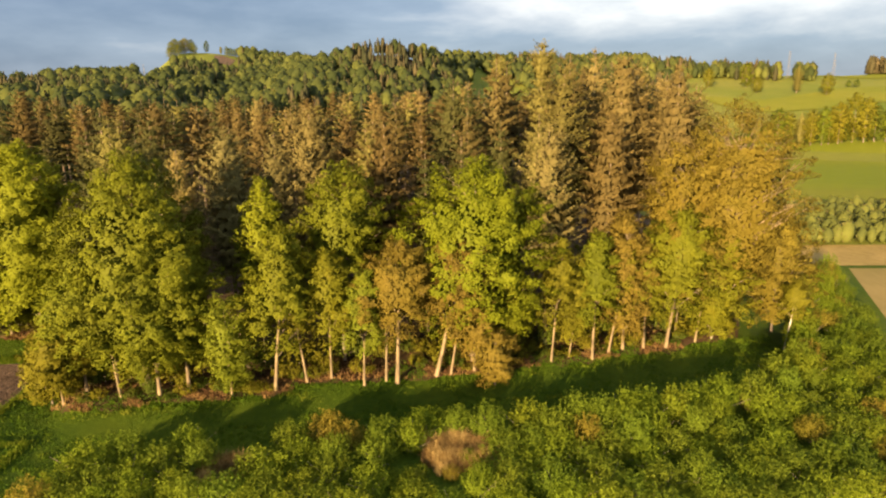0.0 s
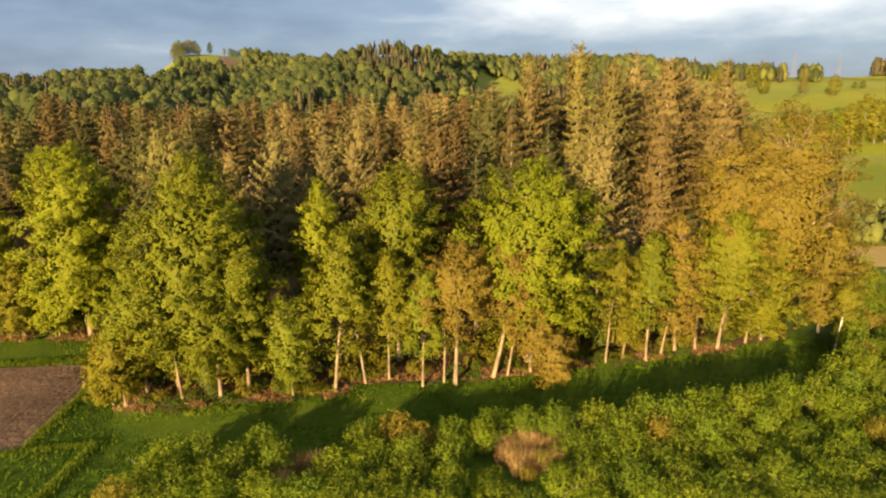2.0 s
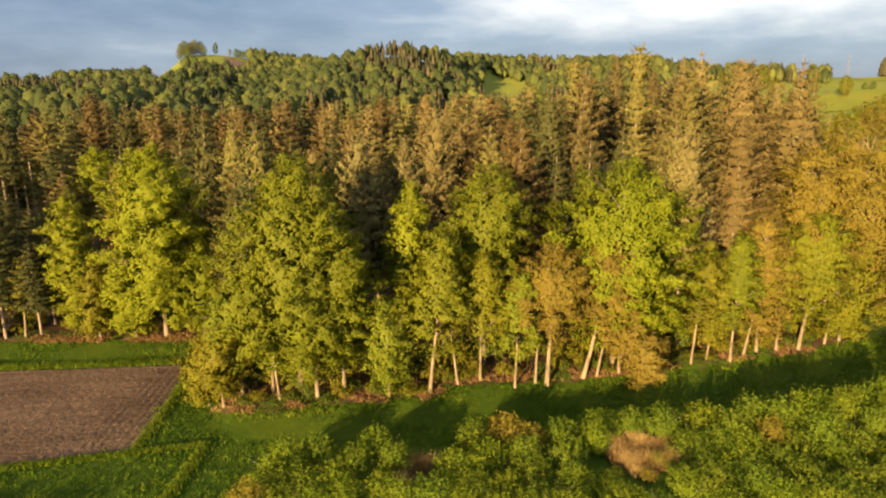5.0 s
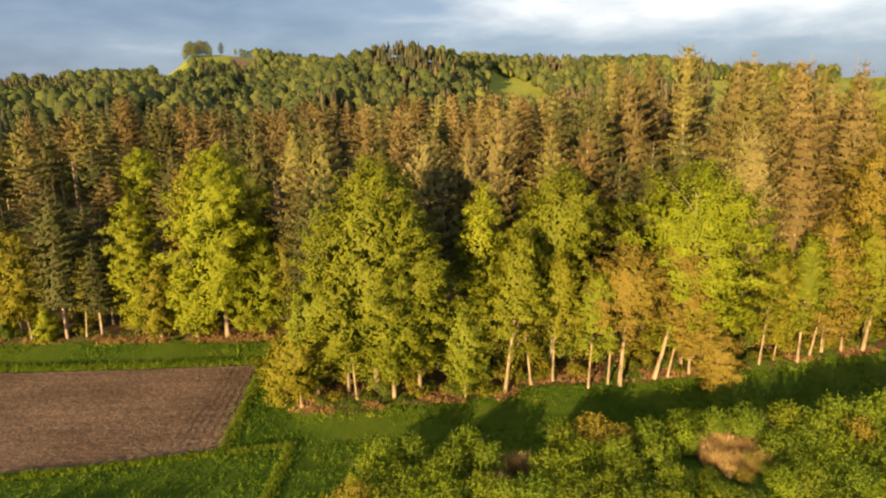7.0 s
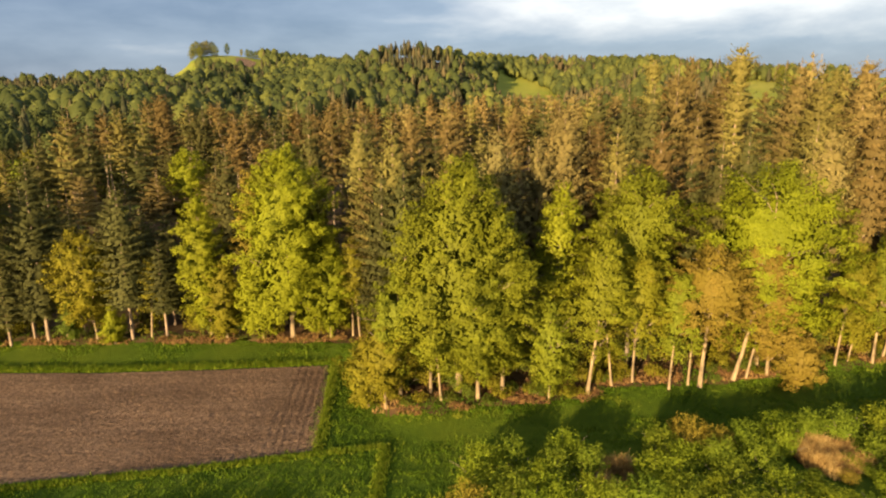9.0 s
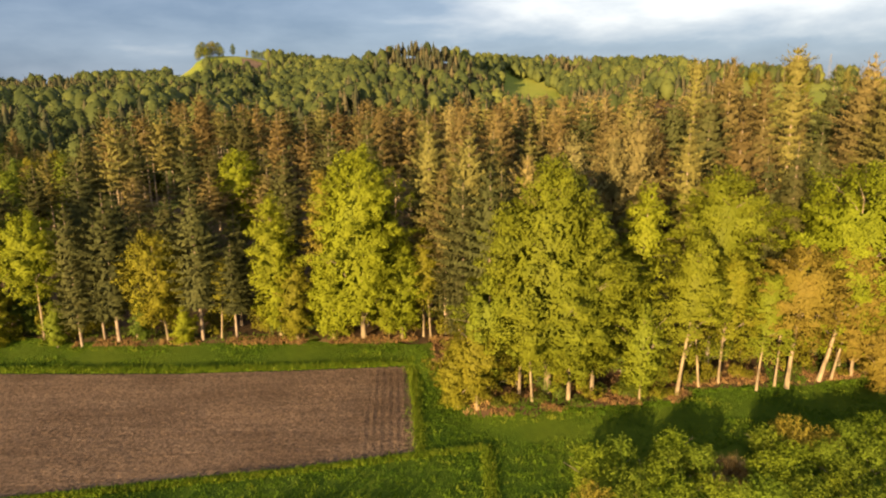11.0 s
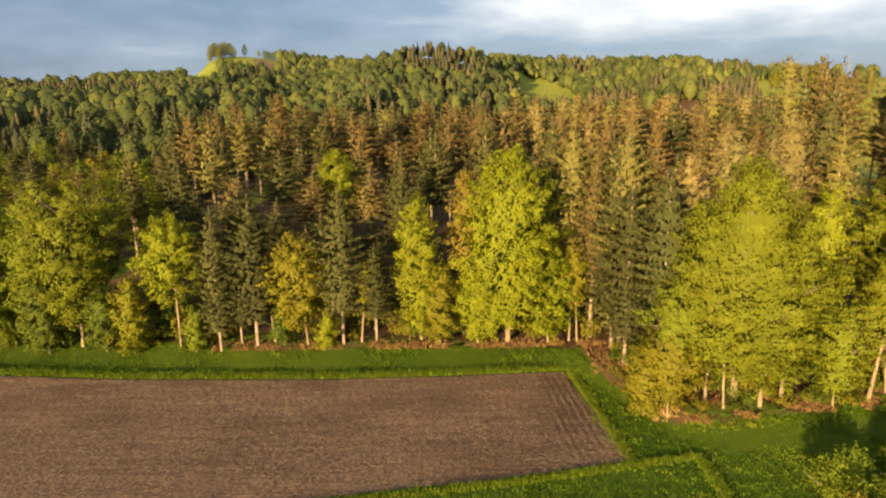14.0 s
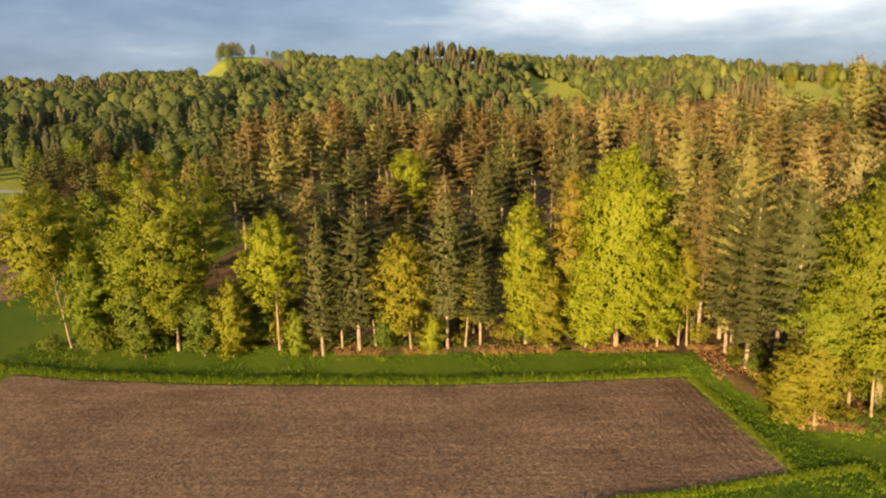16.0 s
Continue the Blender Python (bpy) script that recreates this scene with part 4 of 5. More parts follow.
near_spots, back_spots = [], []
tries = 0
while tries < 9000:
    tries += 1
    x, y = rng.uniform(-150, 60), 76 + 190 * rng.uniform(0, 1) ** 1.15
    if not in_wood(x, y):
        continue
    gap = 12.4 if y < 128 else 10.4
    if min((x - a) ** 2 + (y - b) ** 2 for a, b in planted) < gap**2:
        continue
    planted.append((x, y))
    (near_spots if y < 128 else back_spots).append((x, y))
near_spots.sort(key=lambda p: p[1])
for x, y in near_spots[280:]:
    back_spots.append((x, y))
for x, y in near_spots[:280]:
    # greener kinds to the west, which also put the shade there into colour
    brown = (0.12 + 0.4 * smooth01((x + 45) / 60) + 0.45 * smooth01((y - 110) / 25)) * (0.2 + 0.8 * smooth01((x + 75) / 45))
    k = int(rng.integers(4, 8)) if rng.uniform() < brown else int(rng.integers(0, 4))
    if rng.uniform() < 0.45 * smooth01((x + 22) / 25) * smooth01((128 - y) / 20):
        k = int(rng.integers(9, 12))
    if x > 8 and y > 92 and rng.uniform() < 0.75:
        k = int(rng.integers(12, 17)) if y > 98 else (9, 10, 11, 15, 16)[int(rng.integers(0, 5))]
    high = (canopy(x, y) - float(land(x, y))) * (1.03 - 0.32 * rng.uniform() ** 1.4)
    plant(k, x, y, min(high, 33.0) if 8 < k < 12 else high, rng.uniform(0.86, 1.12))
# deeper in the wood only the upper crowns show
deep_kinds, rear_kinds = [], []
deep_labels = ("darker brown spruce deep in the wood", "dark olive spruce deep in the wood", "golden-brown spruce deep in the wood", "dark green spruce deep in the wood", "brown fir with rounded top deep in the wood")
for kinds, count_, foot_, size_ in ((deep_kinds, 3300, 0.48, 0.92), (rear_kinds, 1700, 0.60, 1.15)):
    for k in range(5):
        needles = (NEEDLE_BROWN_DARK, NEEDLE_OLIVE, NEEDLE_BROWN, NEEDLE_GREEN, NEEDLE_BROWN_DARK)[k]
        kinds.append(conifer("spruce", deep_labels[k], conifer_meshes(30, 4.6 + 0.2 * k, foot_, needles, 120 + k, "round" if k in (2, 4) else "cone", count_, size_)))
placed = [0, 0]
for x, y in back_spots:
    high = (canopy(x, y) - float(land(x, y))) * (1.03 - 0.20 * rng.uniform() ** 1.3)
    west = smooth01((-32 - x) / 45)
    far_off = int(y > 178)
    kinds = (deep_kinds, rear_kinds)[far_off]
    if placed[far_off] < 5:
        kinds[placed[far_off]].location = (x, y, float(land(x, y)) - 0.05)
        placed[far_off] += 1
        continue
    kind = kinds[int(rng.choice(5, p=np.array([0.20 + 0.02 * west, 0.24 - 0.08 * west, 0.24 - 0.22 * west, 0.14 + 0.30 * west, 0.18 - 0.02 * west])))]
    stand(kind, x, y, float(rng.uniform(0, 360)), high / 30, rng.uniform(0.86, 1.25))
broadleaf(-92.5, 136.0, 23, 5.6, 0.2, "round", LEAF_BRIGHT, BARK_GREY, "bright green beech rising among spruces", "beech", 4000, 0.55, 0.3)

# ---- woods farther off, each stand in one mesh ----


def far_trees(name, label, spots, conical, material, size, count, seed, spread=0.27, low=0.12):
    """Many small trees as one mesh: each a trunk line of clumps inside a cone or a dome. spots: rows of x, y, height, tone."""
    r = np.random.default_rng(seed)
    spots = np.asarray(spots, float)
    n, size = len(spots), size * 0.8
    f = r.beta(1.0, 1.5, (n, count)) if conical else r.beta(1.6, 1.15, (n, count))
    a = r.uniform(0, 2 * np.pi, (n, count))
    h = spots[:, 2:3]
    if conical:
        rad = h * 0.20 * np.minimum(1, 1.8 * (1 - f) ** 0.8) * r.uniform(0.6, 1.1, (n, count)) + 0.15
        z = h * (0.05 + 0.95 * f)
    else:
        rad = h * spread * np.sqrt(np.clip(1 - (2 * f - 1) ** 2, 0.03, 1)) * r.uniform(0.62, 1.06, (n, count)) * (1 + 0.16 * np.sin(3 * a + spots[:, 0:1]) + 0.13 * np.sin(9 * f + 2 * a + spots[:, 1:2]))
        z = h * (low + (0.98 - low) * f)
    d = np.stack([np.cos(a), np.sin(a), (f - 0.45) * (0.5 if conical else 1.4)], -1)
    base = land(spots[:, 0], spots[:, 1])[:, None]
    c = np.stack([spots[:, 0:1] + np.cos(a) * rad, spots[:, 1:2] + np.sin(a) * rad, base + z], -1).reshape(-1, 3)
    nrm = unit(d.reshape(-1, 3) + r.normal(0, 0.30, c.shape) + [0, 0, 0.15])
    al = d.reshape(-1, 3) * 0.4 + r.normal(0, 0.5, c.shape) + ([0, 0, -0.7] if conical else [0, 0, 0])
    scale = (np.broadcast_to(h, (n, count)) / 22 * size).reshape(-1)
    v, fc = leaflets(c, nrm, al, scale * r.uniform(0.6, 1.2, len(c)), scale * r.uniform(0.45, 0.8, len(c)))
    soft = unit(d.reshape(-1, 3) + r.normal(0, 0.22, c.shape) + [0, 0, 0.25])
    # the closed body of each crown, lumpy, inside the leaves
    levels, seg = np.array([0.0, 0.2, 0.45, 0.7, 0.88, 1.0]), 6
    fs = np.broadcast_to(levels[None, :, None], (n, 6, seg))
    turn = np.arange(seg)[None, None, :] * 2 * np.pi / seg + spots[:, 0][:, None, None] + 0.4 * np.arange(6)[None, :, None]
    hh = h[:, :, None]
    if conical:
        body = hh * 0.14 * np.minimum(1, 1.8 * (1 - fs) ** 0.8) * r.uniform(0.6, 1.15, fs.shape) + 0.05
        zb = hh * (0.03 + 0.95 * fs)
    else:
        body = hh * spread * 0.76 * np.sqrt(np.clip(1 - (2 * fs - 1) ** 2, 0.05, 1)) * r.uniform(0.6, 1.1, fs.shape)
        zb = hh * (low + 0.03 + (0.88 - low) * fs) + r.normal(0, 0.02, fs.shape) * hh
    bv = np.stack([spots[:, 0][:, None, None] + np.cos(turn) * body, spots[:, 1][:, None, None] + np.sin(turn) * body, base[:, :, None] + zb], -1).reshape(-1, 3)
    bn = unit(np.stack([np.cos(turn), np.sin(turn), (fs - 0.4) * (0.6 if conical else 2.2)], -1).reshape(-1, 3))
    lev, sg = np.meshgrid(np.arange(5), np.arange(seg), indexing="ij")
    q0, q1, q2, q3 = lev * seg + sg, lev * seg + (sg + 1) % seg, (lev + 1) * seg + (sg + 1) % seg, (lev + 1) * seg + sg
    one = np.concatenate([np.stack([q0, q1, q2], -1).reshape(-1, 3), np.stack([q0, q2, q3], -1).reshape(-1, 3)])
    bf = (one[None] + (np.arange(n) * 6 * seg)[:, None, None]).reshape(-1, 3)
    v, fc = joined([(v, fc), (bv, bf)])
    # crown bodies toned darker than their leaves: dark insides put into the colour
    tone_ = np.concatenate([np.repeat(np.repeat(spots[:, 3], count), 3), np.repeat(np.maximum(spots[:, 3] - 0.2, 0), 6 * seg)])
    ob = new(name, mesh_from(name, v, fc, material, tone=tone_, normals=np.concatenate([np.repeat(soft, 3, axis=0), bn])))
    return tagged(ob, label, "woodland", kind="stuff")


def rows_of(points, low, high, tone_low, tone_high):
    """Trees at points, with heights and tones; the woods lighten eastwards, the western shade being put into the tone.
    """
    return [(x, y, rng.uniform(low, high), np.clip(rng.uniform(tone_low, tone_high) + 0.2 * smooth01((x + 120) / 160) - 0.1, 0, 1)) for x, y in points]


def scatter(count, a0, a1, r0, r1, keep, seed, gap=0.0):
    r = np.random.default_rng(seed)
    out_ = []
    for a, d in zip(r.uniform(a0, a1, count), np.sqrt(r.uniform(r0**2, r1**2, count))):
        x, y = HUB[0] + d * math.sin(radians(a)), HUB[1] + d * math.cos(radians(a))
        if keep(a, d, x, y) and (gap == 0 or min(((x - p) ** 2 + (y - q) ** 2 for p, q in out_), default=1e9) > gap**2):
            out_.append((x, y))
    return out_


def crest_at(a):
    return np.interp(a, CREST[:, 0], CREST[:, 2])


def wooded(a, d, x, y):
    if y < 275 and -150 < x < 62:
        return False
    if d > crest_at(a) + 40:
        return False
    if a > 18.6 and d < 930 and not (a < 22.8 and d < 800):
        return False                                            # meadows towards the east
    if -23.4 < a < -20.6 and d > 960:
        return False                                            # bare slope of the western hill
    if -20.7 < a < -15.6 and d > 1190:
        return False
    if 4.4 < a < 10.4 and 930 < d < 1240 - 65 * max(0, a - 7.2) + 12 * math.sin(5 * a):
        return False                                            # clearing
    if a < -33 and d < 316 + 6 * (-33 - a):
        return False
    if a < -30 and d > 1120:
        return False
    return True


def west_end(x, y):
    """The mixed trees past the western end of the spruce wood."""
    return 116 < y < 278 and -164 - 0.664 * (y - 125) < x < float(np.interp(y, [95, 112, 150, 200, 262, 280], [-149, -142, -145, -157, -155, -155]))


# dark litter under the far woods
middle = gv[gf].mean(axis=1)
middle_turn, middle_far = polar(middle[:, 0], middle[:, 1])
under = np.array([bool((d > 190 and y > 120 and wooded(a, d, x, y)) or west_end(x, y)) and not (a < -30 and d > 1050) and not (a < -39 and d < 420) and not (a > 18.4 and d > 790) and not (x < -120 and y < 135) and not (3.8 < a < 10.6 and d > 930) for a, d, x, y in zip(middle_turn, middle_far, middle[:, 0], middle[:, 1])])
cover = np.where(under, 2, (np.repeat(rings[1:-1], kt) > 185).astype(np.int32)).astype(np.int32)
ground_mesh.materials.append(FLOOR)
ground_mesh.polygons.foreach_set("material_index", cover)
mixed_near = scatter(2600, -44, 22.8, 255, 480, wooded, 11, 8.8)
split = np.random.default_rng(3).uniform(0, 1, len(mixed_near))
leafy = [p for p, s in zip(mixed_near, split) if s < (0.62 if p[0] < -120 else 0.35)]
dark = [p for p, s in zip(mixed_near, split) if s >= (0.62 if p[0] < -120 else 0.35)]
# low tones: shadow lying on this slope is put into the leaf colour
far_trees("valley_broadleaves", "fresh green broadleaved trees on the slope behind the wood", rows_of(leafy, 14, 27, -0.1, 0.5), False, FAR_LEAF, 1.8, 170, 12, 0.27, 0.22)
far_trees("valley_spruces", "dark spruces on the slope behind the wood", rows_of(dark, 15, 29, -0.15, 0.55), True, FAR_CONIFER, 1.9, 110, 13)
west_spots = []
for _ in range(700):
    x, y = rng.uniform(-255, -140), rng.uniform(116, 278)
    if west_end(x, y) and min(((x - a) ** 2 + (y - b) ** 2 for a, b in west_spots), default=999) > 8.2**2:
        west_spots.append((x, y))
west_kinds = []
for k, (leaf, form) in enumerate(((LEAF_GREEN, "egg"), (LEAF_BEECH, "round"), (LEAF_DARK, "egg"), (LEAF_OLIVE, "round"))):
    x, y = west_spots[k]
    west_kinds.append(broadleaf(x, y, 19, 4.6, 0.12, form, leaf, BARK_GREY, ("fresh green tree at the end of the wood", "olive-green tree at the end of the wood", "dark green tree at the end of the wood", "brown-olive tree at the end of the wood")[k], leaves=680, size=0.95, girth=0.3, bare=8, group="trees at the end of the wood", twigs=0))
for k, (x, y) in enumerate(west_spots[4:]):
    if k % 5 < 3:
        stand(west_kinds[int(rng.choice(4, p=[0.24, 0.12, 0.5, 0.14]))], x, y, float(rng.uniform(0, 360)), rng.uniform(0.7, 1.15), rng.uniform(0.85, 1.2))
    else:
        stand(deep_kinds[int(rng.choice(5, p=[0.15, 0.2, 0.0, 0.5, 0.15]))], x, y, float(rng.uniform(0, 360)), rng.uniform(0.55, 0.85), rng.uniform(0.8, 1.05))
hill = scatter(7800, -40, 22.8, 480, 1440, lambda a, d, x, y: wooded(a, d, x, y) and d > np.interp(a, [-40, -12, -8, 14, 19, 23], [480, 560, 640, 800, 640, 600]), 21)
patch = np.array([noise.noise(Vector((x * 0.006, y * 0.006, 3.1))) for x, y in hill])
pickh = np.random.default_rng(4).uniform(-0.45, 0.45, len(hill)) + patch * 1.3
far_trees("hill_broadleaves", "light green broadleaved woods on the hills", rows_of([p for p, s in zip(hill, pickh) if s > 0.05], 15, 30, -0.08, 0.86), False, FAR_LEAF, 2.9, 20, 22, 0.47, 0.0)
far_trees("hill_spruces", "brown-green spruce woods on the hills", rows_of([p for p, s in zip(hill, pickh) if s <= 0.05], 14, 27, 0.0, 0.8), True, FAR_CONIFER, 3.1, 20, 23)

# tree rows and single trees in the meadows
ridge_row = scatter(430, 14, 31.6, 935, 1000, lambda a, d, x, y: not 29.2 < a < 30.2, 31)
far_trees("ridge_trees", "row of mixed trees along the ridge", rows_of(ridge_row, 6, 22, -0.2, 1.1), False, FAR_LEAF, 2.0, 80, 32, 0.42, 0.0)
ridge_dark = scatter(26, 25, 29.2, 920, 1000, lambda a, d, x, y: True, 33)
east_wood = scatter(420, 34.6, 42, 1060, 1140, lambda a, d, x, y: True, 38)
far_trees("east_wood", "dark brown wood behind the hilltop", rows_of(east_wood, 16, 26, 0.2, 0.8), True, FAR_CONIFER, 3.2, 50, 39)
far_trees("ridge_spruces", "spruces standing on the ridge", rows_of(ridge_dark, 11, 24, 0.1, 0.7), True, FAR_CONIFER, 2.0, 150, 34)
skyline = scatter(260, -46, -24.5, 1080, 1210, lambda a, d, x, y: True, 35)
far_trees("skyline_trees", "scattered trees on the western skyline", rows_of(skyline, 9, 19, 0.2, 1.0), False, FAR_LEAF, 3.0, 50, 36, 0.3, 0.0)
hedge_row = [(x, 456 + 0.03 * (x - 250) + rng.normal(0, 6)) for x in np.arange(190, 420, 5.0)]
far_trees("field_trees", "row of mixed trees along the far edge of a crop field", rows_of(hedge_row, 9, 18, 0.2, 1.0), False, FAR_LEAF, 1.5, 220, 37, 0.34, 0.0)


def far_single(label, x, y, h, kind, wide=1.0):
    """A tree standing alone or in a row far off; kind: one of the trees from the end of the wood, or the broad spruce."""
    own = 32 if kind is spruce_kinds[8] else 19
    tree = stand(kind, x, y, float(rng.uniform(0, 360)), h / own, wide * h / own)
    return tagged(tree, label, "tree", "single trees in the meadows")


def at_polar(a, d):
    return HUB[0] + d * math.sin(radians(a)), HUB[1] + d * math.cos(radians(a))


GREEN_KIND, BEECH_KIND, DARK_KIND, BROWN_KIND = west_kinds
far_single("round tree alone on the hilltop", *at_polar(-18.3, 1475), 24, DARK_KIND, 1.1)
far_single("small tree alone on the hilltop", *at_polar(-17.2, 1475), 15, BROWN_KIND)
for a, d, h in ((-20.9, 1425, 26), (-20.6, 1440, 30), (-20.2, 1445, 27), (-19.9, 1450, 31), (-19.5, 1455, 28), (-20.4, 1410, 22), (-21.1, 1405, 20), (-19.2, 1440, 22)):
    far_single("tree of a clump on the hill's shoulder", *at_polar(a, d), h, (BEECH_KIND, BROWN_KIND)[int(h) % 2], 1.35)
for a in (-16.7, -16.4, -16.1, -15.8, -15.5, -15.2, -14.9, -14.6):
    far_single("tree of a dense clump on the hilltop", *at_polar(a, 1455), 17 + 3 * math.sin(a * 9), DARK_KIND, 1.5)
far_single("tree on the hill's crest", *at_polar(-12.9, 1330), 19, DARK_KIND)
for a, d, h, kind, wide in ((24.5, 835, 22, BROWN_KIND, 1.2), (27.2, 848, 27, BEECH_KIND, 1.3), (28.1, 801, 17, BROWN_KIND, 1.6), (30.8, 811, 30, spruce_kinds[8], 1.3), (32.8, 798, 22, BROWN_KIND, 1.3), (33.9, 880, 8, DARK_KIND, 1.6), (34.4, 880, 9, DARK_KIND, 1.6), (22.3, 835, 12, BROWN_KIND, 1.2), (21.0, 830, 15, BEECH_KIND, 1.2), (36.6, 890, 9, DARK_KIND, 1.4)):
    far_single("single tree in the sloping meadow", *at_polar(a, d), h, kind, wide)
# trees along the near side of the field row
for x, h, kind, wide in ((207, 18, DARK_KIND, 1.4), (219, 16, BROWN_KIND, 1.4), (226, 24, GREEN_KIND, 1.4), (233, 21, BROWN_KIND, 1.4), (238, 22, spruce_kinds[8], 1.1), (244, 23, BROWN_KIND, 1.2), (250, 25, GREEN_KIND, 0.9), (255, 22, BROWN_KIND, 1.0), (261, 27, BROWN_KIND, 1.1), (266, 17, DARK_KIND, 1.3), (272, 32, BROWN_KIND, 0.9), (277, 29, BROWN_KIND, 1.0), (284, 24, DARK_KIND, 1.3), (290, 22, GREEN_KIND, 1.3), (298, 28, spruce_kinds[8], 1.0), (306, 26, GREEN_KIND, 1.3)):
    far_single("tree in the mixed row along the crop field", x, 436 - 0.3 * (x - 227) + 5 * math.sin(x), h, kind, wide)

# lattice masts on the ridge
STEEL = bark_material("galvanised_steel", (0.10, 0.096, 0.094), (0.17, 0.16, 0.156), 0.6)


def mast(a, d, h):
    x, y = at_polar(a, d)
    ob = tagged(new("lattice_mast"), "grey steel lattice mast on the ridge", "mast", "masts on the ridge")
    ob.location = (x, y, float(land(x, y)) - 0.3)
    corners = [(1, 1), (1, -1), (-1, -1), (-1, 1)]
    for cx, cy in corners:
        part_of("leg", mesh_from("leg", *tube([(cx * 1.6, cy * 1.6, 0), (cx * 0.5, cy * 0.5, h)], [0.12, 0.08], 5), STEEL), ob)
    for k in range(9):
        z0, z1 = h * k / 9, h * (k + 1) / 9
        w0, w1 = 1.6 - 1.1 * k / 9, 1.6 - 1.1 * (k + 1) / 9
        braces = []
        for q in range(4):
            (ax, ay), (bx, by) = corners[q], corners[(q + 1) % 4]
            braces.append(tube([(ax * w0, ay * w0, z0), (bx * w1, by * w1, z1)], [0.055, 0.055], 4))
        part_of("brace", mesh_from("brace", *joined(braces), STEEL), ob)
    return ob


mast(32.6, 1000, 30)
mast(29.7, 975, 33)
mast(-23.1, 1395, 26)

# hedge behind the dry strip, and scrub between the wood and the stubble field
shrub_kinds = []
shrub_labels = ("grey-green leafy shrub in the scrub", "fresh green shrub in the scrub", "green willow shrub in the scrub", "green hazel shrub in the scrub", "brown-olive shrub in the scrub", "dark green undergrowth at the foot of the wood", "olive undergrowth at the foot of the wood")
for k in range(7):
    kind_leaf = [LEAF_BUSH, LEAF_SCRUB, LEAF_BUSH, LEAF_SCRUB, LEAF_TAN, LEAF_DARK, LEAF_OLIVE][k]
    h = 4.0
    tree = tagged(new("shrub"), shrub_labels[k], "shrub", "shrubs of the scrub belt" if k < 5 else "undergrowth of the wood")
    r = np.random.default_rng(90 + k)
    for _ in range(5 if k < 5 else 2):
        stem = tube(limb_path(np.array([*r.normal(0, 0.15, 2), -0.1]), np.array([*r.normal(0, 1.1, 2), h * r.uniform(0.4, 0.62)]), 0.2, r), np.linspace(0.05, 0.012, 5), 5)
        part_of("stem", mesh_from("stem", *stem, BARK_GREY, True), tree)
    n, m = (150, 3000) if k < 5 else (60, 800)              # upright shoots with leaves along them
    leaf_size = 1.0 if k < 5 else 1.7
    a, q = r.uniform(0, 2 * np.pi, n), np.sqrt(r.uniform(0, 1, n))
    tip = np.stack([np.cos(a) * q * 1.85, np.sin(a) * q * 1.85, h * (1 - 0.42 * q**2) * r.uniform(0.70, 1.08, n)], -1)
    root = tip * [0.62, 0.62, 0] + [0, 0, 0.25]
    pick = r.integers(0, n, m)
    s = r.uniform(0.12, 1, m) ** 0.7
    sp = root[pick] + (tip - root)[pick] * s[:, None] + r.normal(0, 1, (m, 3)) * (0.07 + 0.17 * (1 - s))[:, None]
    soft = unit(np.stack([np.cos(a) * q, np.sin(a) * q, 0.34 + 0 * a], -1)[pick] + r.normal(0, 0.42, (m, 3)))
    shoots = leaflets(sp, unit(soft + r.normal(0, 0.4, (m, 3))), (tip - root)[pick] * 0.3 + r.normal(0, 0.5, (m, 3)), leaf_size * r.uniform(0.13, 0.24, m), leaf_size * r.uniform(0.07, 0.14, m))
    part_of("leaves", mesh_from("leaves", *shoots, kind_leaf, tone=np.repeat(r.uniform(0, 1, n)[pick] * 0.8 + 0.2 * s, 3), normals=np.repeat(soft, 3, axis=0)), tree)
    shrub_kinds.append(tree)


def shrub(k, x, y, tall=1.0, wide=1.0):
    tree = shrub_kinds[k]
    if tree.location.length < 0.01:
        tree.matrix_basis = pose(x, y, float(land(x, y)), 0, 0, rng.uniform(0, 360)) @ Matrix.Diagonal((wide, wide, tall, 1))
        return tree
    keep, tree.scale = tuple(tree.scale), (1, 1, 1)
    made = stand(tree, x, y, float(rng.uniform(0, 360)), tall, wide)
    tree.scale = keep
    return made


def scrub_front(x):
    """The far edge of the scrub belt, towards the wood."""
    return np.interp(x, [-36, -33, -26, -20, -12, -3, 8, 17.6, 24.5, 31.4, 36, 39.5, 44, 49, 54, 60, 76], [50, 57.0, 57.0, 58.0, 60.0, 61.2, 62.2, 61.5, 63.5, 66.0, 68, 71, 76, 84, 93, 102, 123])


def scrub_back(x):
    return np.interp(x, [-36, 36, 46, 53, 59.5, 68, 79], [46.5, 46.5, 51, 66, 82, 101, 126])


taken = []
count = 0
for _ in range(9000):
    x, y = rng.uniform(-36, 80), rng.uniform(40, 127)
    if not scrub_back(x) < y < scrub_front(x):
        continue
    if math.hypot((x - 0.8) / 4.6, (y - 55.6) / 5.6) < 1 or math.hypot((x + 21.4) / 2.2, (y - 54.2) / 4.4) < 1 or math.hypot(x - 36, (y - 66.5)) < 1.9 or math.hypot((x - 47.2) / 1.8, (y - 85.0) / 3.4) < 1:
        continue
    if min(((x - a) ** 2 + (y - b) ** 2 for a, b in taken), default=99) < 2.6**2:
        continue
    taken.append((x, y))
